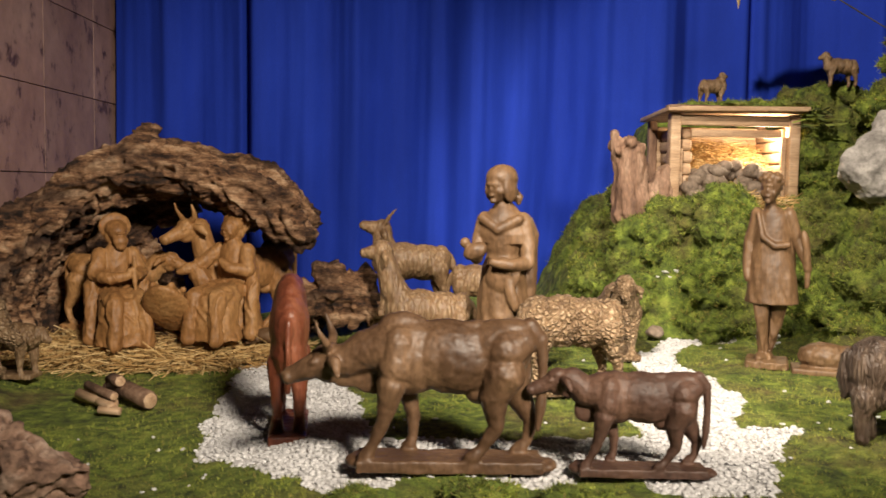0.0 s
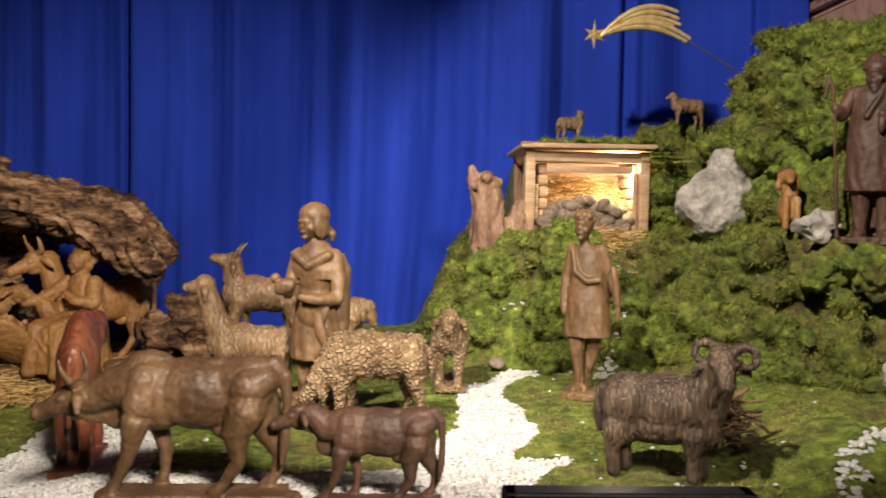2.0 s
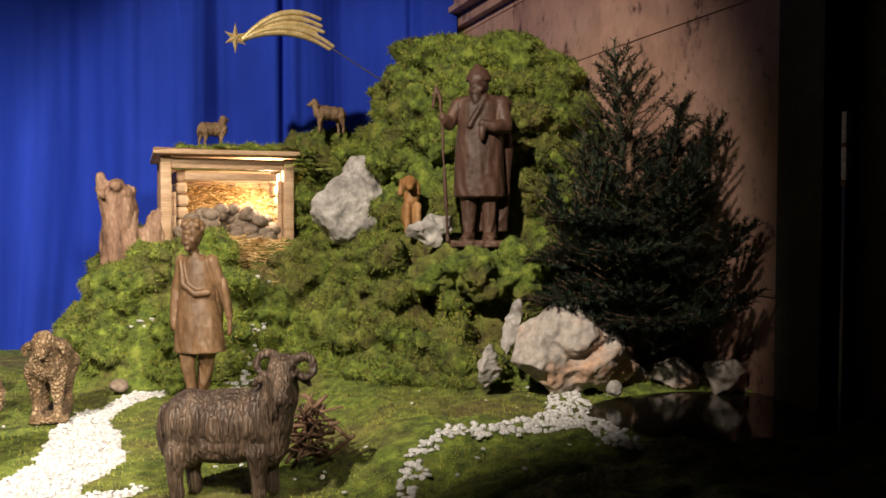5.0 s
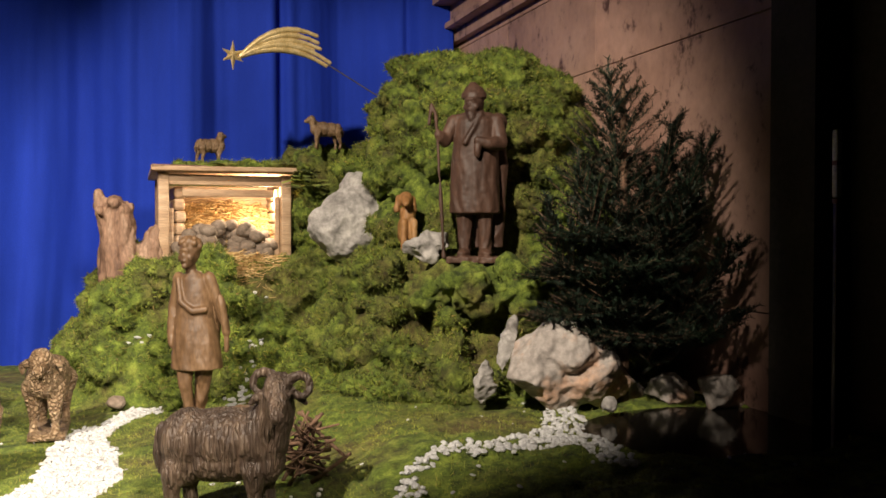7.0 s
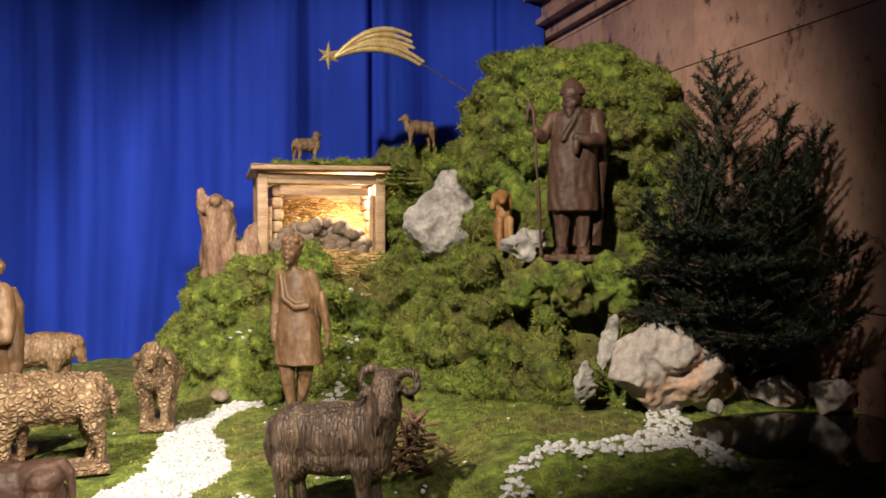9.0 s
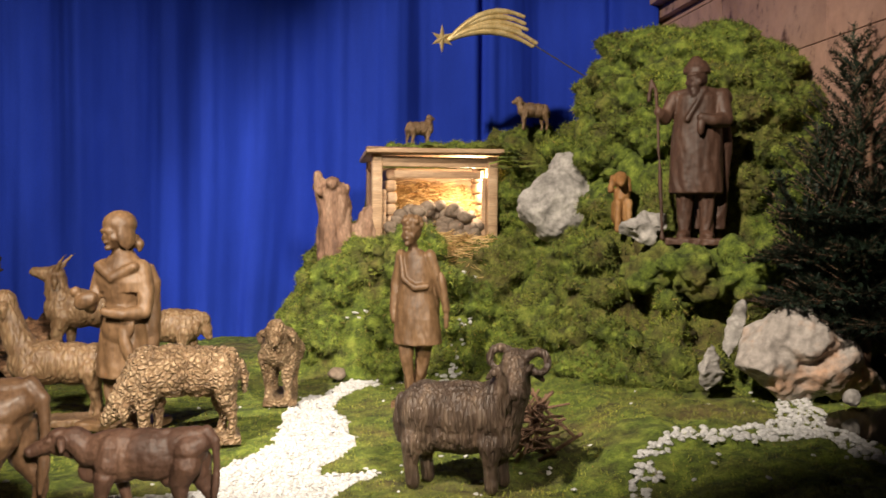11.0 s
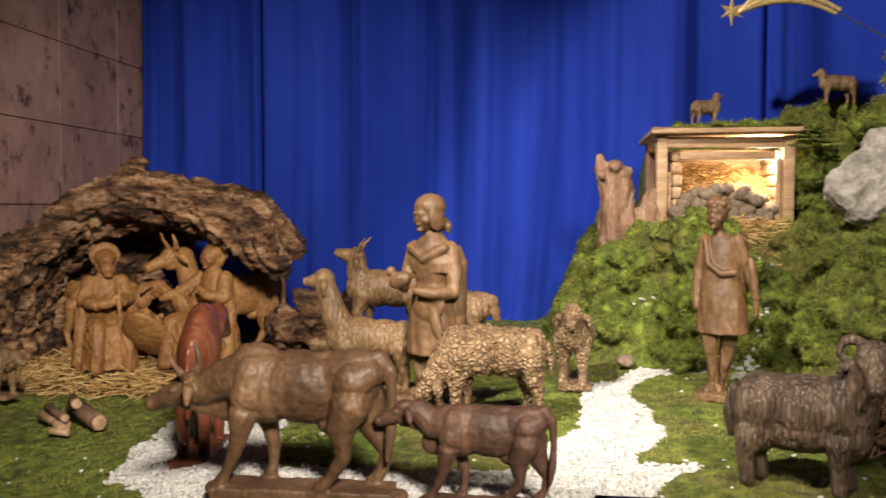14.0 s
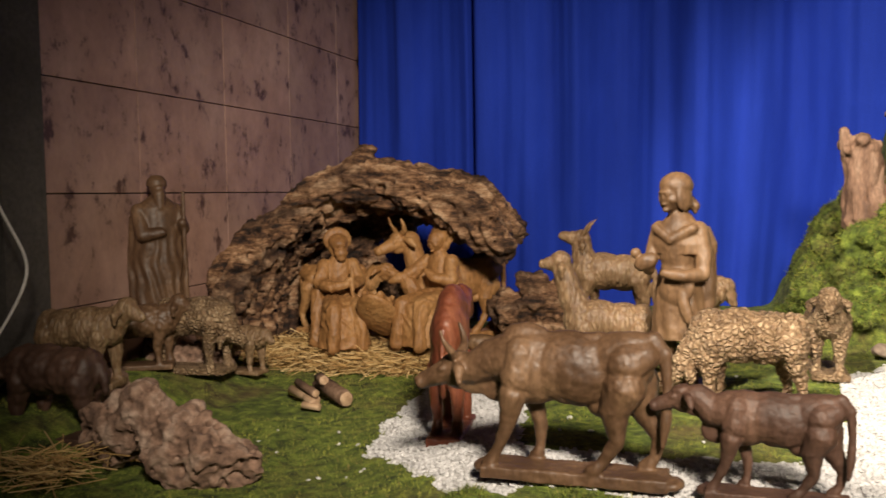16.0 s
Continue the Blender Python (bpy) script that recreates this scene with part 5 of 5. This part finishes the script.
for k in range(60):
    turf.ball((rng.uniform(-0.16, 0.33), rng.uniform(-0.02, 0.3), rng.uniform(-0.004, 0.01)), (rng.uniform(0.03, 0.055), rng.uniform(0.03, 0.05), 0.016), (0, 0, 0), 2)
tagged(turf.done("roof_moss", M_MOSS, put(1.12, 3.1, 0.824, 0), 0.006, 1, rough(20, 0.012, 50, 0.009)), "cushion of green moss on the hut roof", "moss", kind="stuff")
fronds("roof_moss_frond", bpy.data.objects["roof_moss"], 5000, 0.011, 41)


def ledge():
    s = Sculpt()
    for k in range(40):
        t = rng.random()
        s.ball((1.62 + 0.5 * t, 2.12 + rng.uniform(-0.04, 0.2) - 0.06 * math.sin(t * 3), 0.40 + rng.uniform(-0.05, 0.04)), (rng.uniform(0.05, 0.09), rng.uniform(0.05, 0.08), rng.uniform(0.035, 0.06)), (0, 0, 0), 2)
    return tagged(s.done("moss_ledge", M_MOSS, Matrix.Identity(4), 0.008, 1, rough(14, 0.03, 36, 0.016)), "thick overhanging moss cushion under the shepherd", "moss", kind="stuff")


ledge()

# ---- straw, sticks, twigs ----


def stalks(name, n, place, length, radius, seed, material, label, lift=0.0, parent=None):
    """Loose thin stalks, each a bent three-sided tube."""
    r = random.Random(seed)
    vs, fs = [], []
    for _ in range(n):
        p = Vector(place(r))
        a, tilt, ln = r.uniform(0, 6.28), r.gauss(0.05, 0.22), length * r.uniform(0.5, 1.3)
        d = Vector((math.cos(a) * math.cos(tilt), math.sin(a) * math.cos(tilt), math.sin(tilt)))
        side = d.cross(Vector((0, 0, 1))).normalized()
        up = side.cross(d)
        bend = r.uniform(-0.12, 0.12) * ln
        rad = radius * r.uniform(0.6, 1.3)
        b = len(vs)
        for q in range(4):
            t = q / 3 - 0.5
            c = p + d * ln * t + side * bend * (t * t - 0.1) * 4 + Vector((0, 0, lift))
            for j in range(3):
                w = j * 2.094
                vs.append(tuple(c + side * rad * math.cos(w) + up * rad * math.sin(w)))
        for q in range(3):
            for j in range(3):
                k = (j + 1) % 3
                fs.append((b + q * 3 + j, b + q * 3 + k, b + q * 3 + 3 + k, b + q * 3 + 3 + j))
    me = bpy.data.meshes.new(name)
    me.from_pydata(vs, [], fs)
    me.materials.append(material)
    ob = new(name, me)
    if parent is None:
        tagged(ob, label, "straw", kind="stuff")
    return ob


def bed(r):
    a, q = r.uniform(0, 6.28), math.sqrt(r.random())
    x, y = -1.0 + 0.52 * q * math.cos(a), 2.76 + 0.26 * q * math.sin(a)
    return x, y, ground_height(x, y) + r.uniform(0.0, 0.11) * (1 - q * 0.6)


stalks("straw", 5200, bed, 0.14, 0.0016, 5, M_STRAW, "loose golden straw spread before the cave")
stalks("straw", 5200, lambda r: (lambda v: (1.14 + r.uniform(-0.17, 0.17), 3.17 + 0.24 * v, 0.455 + 0.1 * v + r.uniform(0.0, 0.15) * (0.6 + 0.4 * v)))(r.random()), 0.075, 0.0014, 6, M_STRAW, "bright straw heaped inside the hut")
stalks("straw", 420, lambda r: (lambda x, y: (x, y, ground_height(x, y) + r.uniform(0.0, 0.02)))(1.16 + r.gauss(0.03, 0.09), 3.0 + r.gauss(0, 0.05)), 0.09, 0.0014, 7, M_STRAW, "straw spilling from the hut over the moss")
stalks("straw", 160, lambda r: (-1.13 + r.gauss(0, 0.06), 1.25 + r.gauss(0, 0.05), -0.09 + r.uniform(0, 0.04)), 0.12, 0.0014, 8, M_STRAW, "loose straw on the moss beside the rock")


def cut_log(name, m, length, r, material, label, parent=None):
    bm = bmesh.new()
    bmesh.ops.create_cone(bm, cap_ends=True, segments=14, radius1=r, radius2=r * 0.93, depth=length, matrix=pose(0, 0, 0, 0, 90, 0))
    for v in bm.verts:
        v.co += Vector((0, 1, 1)) * 0.12 * r * fbm(v.co.x, v.co.y, v.co.z, 60, 2)
    ends = [f for f in bm.faces if len(f.verts) > 4]
    bmesh.ops.bevel(bm, geom=[e for f in ends for e in f.edges], offset=r * 0.12, segments=1, affect="EDGES")
    for f in bm.faces:
        if len(f.verts) > 4:
            f.material_index = 1
    ob = link(name, bm, material, parent)
    ob.data.materials.append(M_PLANK)
    ob.matrix_basis = m
    return ob if parent is not None else tagged(ob, label, "firewood")


for k, (x, y, z, ln, r, turn, tip) in enumerate(((-0.93, 2.08, -0.098, 0.17, 0.017, -38, 0), (-0.9, 2.05, -0.1, 0.15, 0.016, -50, 0), (-0.88, 2.15, -0.095, 0.14, 0.02, -30, 4), (-0.84, 2.1, -0.085, 0.19, 0.026, -42, 3), (-0.91, 2.06, -0.07, 0.15, 0.013, -42, 2), (-0.86, 1.99, -0.105, 0.06, 0.011, -10, 0), (-0.9, 2.14, -0.06, 0.1, 0.017, -55, -8))):
    ob = cut_log("firewood", pose(x, y, z, 0, tip, turn), ln, r, M_PLANK if k in (0, 1, 5) else M_BARK, "short cut stick of firewood with bark on the moss")
    ob["group"] = "small stack of firewood"


def twig_bundle():
    h = empty("twig_bundle", put(1.13, 1.58, 0.02, 0))
    r = random.Random(9)
    for k in range(60):
        a = r.uniform(0, 6.28)
        ln, rad = r.uniform(0.08, 0.17), r.uniform(0.0025, 0.006)
        bm = bmesh.new()
        bmesh.ops.create_cone(bm, cap_ends=True, segments=6, radius1=rad, radius2=rad * 0.7, depth=ln)
        ob = part("twig", bm, M_BARK, h, "", True)
        ob.matrix_basis = pose(r.gauss(0, 0.022), r.gauss(0, 0.03), 0.055 + r.uniform(-0.04, 0.06), r.gauss(62, 22), r.gauss(0, 25), r.uniform(-60, 60))
    return tagged(h, "bundle of dry brown twigs behind the ram", "twigs")


twig_bundle()

# ---- comet, display screen ----


def comet():
    h = empty("comet", put(1.177, 3.26, 1.282, 0))
    bm = bmesh.new()
    tips = []
    for k in range(12):
        a = k * math.tau / 12 + math.pi / 2
        r = (0.062 if k % 6 == 0 else 0.05) if k % 2 == 0 else 0.02
        tips.append(bm.verts.new((r * math.cos(a), 0, r * math.sin(a))))
    f, b = bm.verts.new((0, -0.016, 0)), bm.verts.new((0, 0.016, 0))
    for k in range(12):
        bm.faces.new((tips[k], tips[(k + 1) % 12], f))
        bm.faces.new((tips[(k + 1) % 12], tips[k], b))
    part("star", bm, M_GOLD, h, "six-pointed gilded star")
    for k, (ex, ez, up) in enumerate(((0.345, 0.105, 0.075), (0.35, 0.078, 0.07), (0.36, 0.055, 0.06), (0.40, 0.0, 0.075), (0.385, -0.012, 0.06), (0.33, 0.05, 0.05))):
        s = Sculpt()
        pts = []
        for q in range(9):
            t = q / 8
            x = 0.03 + (ex - 0.03) * t
            z = 0.004 * k * 0.3 + ez * t + up * 4 * t * (1 - t) * 0.8 - 0.002 * k
            pts.append((x, 0.003 * (k % 3), z, 0.006 + 0.0085 * math.sin(math.pi * min(t + 0.12, 1) * 0.9)))
        s.limb(*pts)
        s.done("tail", M_GOLD, Matrix.Identity(4), 0.003, 2, None, h)
    s = Sculpt()
    s.limb((0.39, 0, -0.01, 0.003), (0.64, 0.02, -0.14, 0.003), (0.8, 0.05, -0.24, 0.003))
    s.done("rod", M_STEEL, Matrix.Identity(4), 0.002, 0, None, h)
    return tagged(h, "gilded wooden comet with curved tail on a thin rod", "star")


comet()


def display():
    h = empty("display_screen", pose(0.639, 0.60, 0.249, 0, 0, 0))
    w, hh = 0.268, 0.22
    part("screen", box((w - 0.026, 0.004, hh - 0.026), (0, -0.0135, -hh / 2), bevel=0.001), M_SCREEN, h, "pale blue lit screen")
    for at, size in (((0, 0, -0.008), (w, 0.03, 0.016)), ((0, 0, -hh + 0.008), (w, 0.03, 0.016)), ((-w / 2 + 0.008, 0, -hh / 2), (0.016, 0.03, hh)), ((w / 2 - 0.008, 0, -hh / 2), (0.016, 0.03, hh))):
        part("bezel", box(size, at, bevel=0.003), M_BLACK, h, "black bezel")
    part("back_cover", box((w - 0.01, 0.02, hh - 0.01), (0, 0.012, -hh / 2), bevel=0.006), M_BLACK, h)
    part("stand", box((0.04, 0.03, 0.95), (0, 0.03, -0.68), bevel=0.004), M_BLACK, h)
    part("foot", box((0.3, 0.2, 0.015), (0, 0.02, -1.154), bevel=0.004), M_BLACK, h)
    return tagged(h, "black-framed small screen on a stand before the display", "screen")


display()

# ---- fir tree ----


def fir():
    r = random.Random(21)
    h = empty("fir_tree", put(2.1, 1.83, 0.06, 0))
    s = Sculpt()
    s.limb((0, 0, 0, 0.022), (0.01, 0, 0.4, 0.016), (0.0, 0, 0.95, 0.007))
    s.done("trunk", M_BARK, Matrix.Identity(4), 0.005, 1, None, h)
    vs, fs, tv, tf = [], [], [], []

    def spray(p, d, ln, depth):
        side = d.cross(Vector((0.01, 0.02, 1))).normalized()
        up = side.cross(d)
        n = int(ln / 0.0014)
        b = len(tv)
        for q, w in ((0, 0.002), (1, 0.0008)):
            c = p + d * ln * q
            for j in range(3):
                tv.append(tuple(c + side * w * math.cos(j * 2.1) + up * w * math.sin(j * 2.1)))
        for j in range(3):
            k = (j + 1) % 3
            tf.append((b + j, b + k, b + 3 + k, b + 3 + j))
        for q in range(n):
            t = (q + r.random()) / n
            c = p + d * ln * t
            a = r.uniform(0, 6.28)
            out = (side * math.cos(a) + up * math.sin(a) * 0.7 + d * 0.75).normalized()
            e = c + out * r.uniform(0.014, 0.022)
            wv = out.cross(up + side * 0.3).normalized() * 0.0019
            b2 = len(vs)
            vs.extend([tuple(c - wv), tuple(c + wv), tuple(e)])
            fs.append((b2, b2 + 1, b2 + 2))
        if depth:
            m = int(ln / 0.05)
            for q in range(m):
                t = 0.2 + 0.75 * q / max(m, 1)
                for k in (1, -1):
                    dd = (d * 0.75 + side * k * 0.75 + up * r.uniform(-0.1, 0.25)).normalized()
                    spray(p + d * ln * t, dd, ln * (1 - t) * 0.7 + 0.025, depth - 1)

    tips = ((-0.05, 0.0, 1.0), (0.03, 0.05, 0.93), (0.17, -0.05, 0.86), (0.25, -0.1, 0.8), (-0.15, 0.0, 0.74), (-0.26, 0.0, 0.54), (0.1, -0.2, 0.66), (0.24, -0.25, 0.5), (-0.1, -0.15, 0.52), (0.15, 0.1, 0.74), (0.0, 0.2, 0.78), (0.27, 0.02, 0.62), (-0.2, 0.12, 0.62), (0.2, -0.3, 0.3), (-0.2, -0.1, 0.34))
    for k, tip in enumerate(tips):
        foot = Vector((0.02 * math.cos(k), 0.02 * math.sin(k), 0.06 + 0.25 * max(tip[2] - 0.5, 0)))
        d = Vector(tip) - foot
        ln = d.length
        d.normalize()
        n = int(ln / 0.05)
        for q in range(n):
            t = 0.15 + 0.8 * q / n
            b = q * 2.4 + k
            out = (Vector((math.cos(b), math.sin(b), 0.45)) + d * 0.6).normalized()
            reach = (0.2 * (1 - t) + 0.055) * r.uniform(0.7, 1.2)
            p = foot + d * ln * t
            if 2.1 + p.x + out.x * reach > 2.38:
                reach *= 0.4
            spray(p, out, reach, 1)
        spray(foot + d * ln * 0.5, d, ln * 0.5, 1)
    for k in range(14):
        a = k * 2.4
        d = Vector((math.cos(a) - 0.1, math.sin(a) * 0.8, r.uniform(-0.05, 0.3))).normalized()
        spray(Vector((0, 0, 0.16 + 0.025 * k)), d, 0.22 if d.x > 0 else 0.3, 2)
    for name, v, f, m in (("crown", vs, fs, M_NEEDLE), ("limb", tv, tf, M_BARK)):
        me = bpy.data.meshes.new(name)
        me.from_pydata(v, [], f)
        me.materials.append(m)
        ob = new(name, me)
        ob.parent = h
    return tagged(h, "young dark green fir tree standing against the marble wall", "tree")


fir()

# ---- the flock by the west wall, and other small things ----
for x, y, turn, size, mtl, words, nk in (
        (-1.39, 2.1, 4, 1.2, M_WOOL, "pale carved shaggy sheep with lowered head by the wall", ((0.14, 0, 0.13), (0.165, -0.01, 0.095))),
        (-1.5, 1.72, 10, 1.12, M_PALE, "pale carved wooden sheep in the flock by the wall", ((0.15, 0, 0.16), (0.18, 0, 0.185))),
        (-1.5, 1.98, 25, 1.0, M_COW, "brown carved wooden sheep turning its head", ((0.15, 0, 0.16), (0.17, 0, 0.19))),
        (-1.25, 1.5, 184, 1.2, M_DARK, "dark carved wooden sheep beside the porous rock", ((0.15, 0, 0.14), (0.18, 0, 0.13))),
        (-1.3, 2.28, -8, 0.8, M_PALE, "pale carved wooden lamb by the wall", ((0.15, 0, 0.14), (0.17, 0, 0.15)))):
    ob = sheep("flock_sheep_statue", mtl, put(x, y, ground_height(x, y) + 0.005, turn), words, size, nk, (0.035, 0, -0.02), fleece(55, 0.006, 0.03) if mtl is not M_PALE else strands(60, 0.003))
    ob["group"] = "flock of carved sheep by the wall"
lump("wall_rock", [((0, 0, 0.03), (0.1, 0.08, 0.07)), ((0.1, 0, 0.02), (0.08, 0.07, 0.05)), ((-0.1, 0.05, 0.05), (0.09, 0.08, 0.08))], M_TUFA, put(-1.45, 2.2, -0.08, 0), "brown rough rock under the standing man", "rock", 0.006, rough(14, 0.025, 38, 0.012))
lump("wall_rock", [((0, 0, 0.03), (0.12, 0.09, 0.08)), ((0.1, -0.1, 0.02), (0.1, 0.09, 0.06))], M_TUFA, put(-1.45, 1.8, -0.1, 0), "brown rough rock between the sheep", "rock", 0.006, rough(14, 0.025, 38, 0.012))
s = Sculpt()
s.ball((0, 0, 0.04), (0.07, 0.042, 0.04)).ball((0.06, 0, 0.045), (0.04, 0.03, 0.03)).ball((0.09, -0.01, 0.03), (0.03, 0.02, 0.02)).slab((0.19, 0.1, 0.02), (0.01, 0, 0.0))
tagged(s.done("resting_lamb_statue", M_WOOD, put(1.07, 2.13, 0.0, -20), 0.0042, 2, fleece(60, 0.006)), "brown carved wooden lamb lying beside the boy", "statue")
s = Sculpt()
s.ball((0, 0, 0.03), (0.08, 0.03, 0.03)).ball((0.08, 0, 0.035), (0.03, 0.022, 0.02)).limb((-0.06, 0, 0.02, 0.016), (-0.1, -0.02, 0.01, 0.01))
tagged(s.done("resting_lamb_statue", M_WOOD, put(-0.56, 2.72, -0.06, 8), 0.0045, 2, carve(50, 0.003)), "brown carved wooden lamb lying on the straw", "statue")
sheep("white_lamb_statue", M_PEBBLE, put(0.8, 2.83, 0.06, 200), "tiny white lamb standing in a moss hollow", 0.34, ((0.13, 0, 0.17), (0.14, 0, 0.21)), (0.035, 0, 0), None, False)
s = Sculpt()
s.ball((0, 0, 0.06), (0.035, 0.045, 0.055)).ball((0.0, -0.02, 0.11), (0.028, 0.03, 0.045)).ball((-0.01, -0.035, 0.165), (0.024, 0.026, 0.026)).limb((-0.01, -0.05, 0.16, 0.018), (-0.014, -0.078, 0.148, 0.011)).limb((0.015, -0.03, 0.17, 0.009), (0.02, -0.03, 0.13, 0.011)).limb((-0.034, -0.03, 0.17, 0.009), (-0.04, -0.03, 0.13, 0.011))
s.limb((-0.018, -0.045, 0.09, 0.012), (-0.018, -0.05, 0.0, 0.011)).limb((0.018, -0.045, 0.09, 0.012), (0.018, -0.05, 0.0, 0.011))
tagged(s.done("dog_statue", M_HONEY, put(1.66, 2.47, 0.51, -10), 0.004, 2, carve(60, 0.002)), "brown carved wooden dog sitting behind the rock", "statue")
for x, y, z, a, b in ((1.72, 2.93, 0.78, 0.075, 0.022), (1.62, 2.95, 0.83, 0.02, 0.02), (2.02, 3.1, 1.28, 0.08, 0.04)):
    lump("terracotta_stone", [((0, 0, 0), (a, 0.03, b)), ((a * 0.4, 0, 0.002), (a * 0.5, 0.032, b * 1.1))], M_TERRA, put(x, y, z, 0), "peach terracotta stone bedded in the moss", "rock", 0.005, rough(20, 0.006, 50, 0.003))


def cable():
    c = bpy.data.curves.new("cable", "CURVE")
    c.dimensions, c.bevel_depth, c.bevel_resolution = "3D", 0.004, 3
    sp = c.splines.new("NURBS")
    pts = [(-1.46, 1.42, 0.62), (-1.44, 1.45, 0.5), (-1.42, 1.52, 0.38), (-1.42, 1.54, 0.3), (-1.45, 1.47, 0.18), (-1.5, 1.4, 0.05)]
    sp.points.add(len(pts) - 1)
    for q, p in zip(sp.points, pts):
        q.co = (*p, 1)
    sp.use_endpoint_u = True
    me = bpy.data.meshes.new_from_object(new("tmp", c))
    bpy.data.objects.remove(bpy.data.objects["tmp"])
    me.materials.append(M_CORD)
    me.name = "cable"
    return tagged(new("cable", me), "white cable hanging loosely by the pilaster", "cable")


cable()

stalks("fern", 70, lambda r: (1.4 + r.uniform(-0.02, 0.09), 3.06 + r.uniform(-0.01, 0.02), 0.79 + r.uniform(-0.05, 0.02)), 0.07, 0.0028, 31, M_TUFT, "curled green fern tips hanging beside the hut roof")
bpy.data.objects["fern"]["category"] = "fern"


def barrier_post():
    h = empty("barrier_post", put(2.28, 1.22, 0.07, 0))
    part("pole", box((0.012, 0.012, 0.56), (0, 0, 0.28), bevel=0.003), M_BLACK, h, "dark slim pole")
    for z in (0.61, 0.69):
        part("sleeve", box((0.016, 0.016, 0.075), (0, 0, z), bevel=0.004), M_CORD, h, "white sleeve")
    for z in (0.652, 0.565):
        part("band", box((0.0165, 0.0165, 0.012), (0, 0, z), bevel=0.003), M_RED, h, "red band")
    return tagged(h, "slim dark post with white sleeves and red bands", "post")


barrier_post()
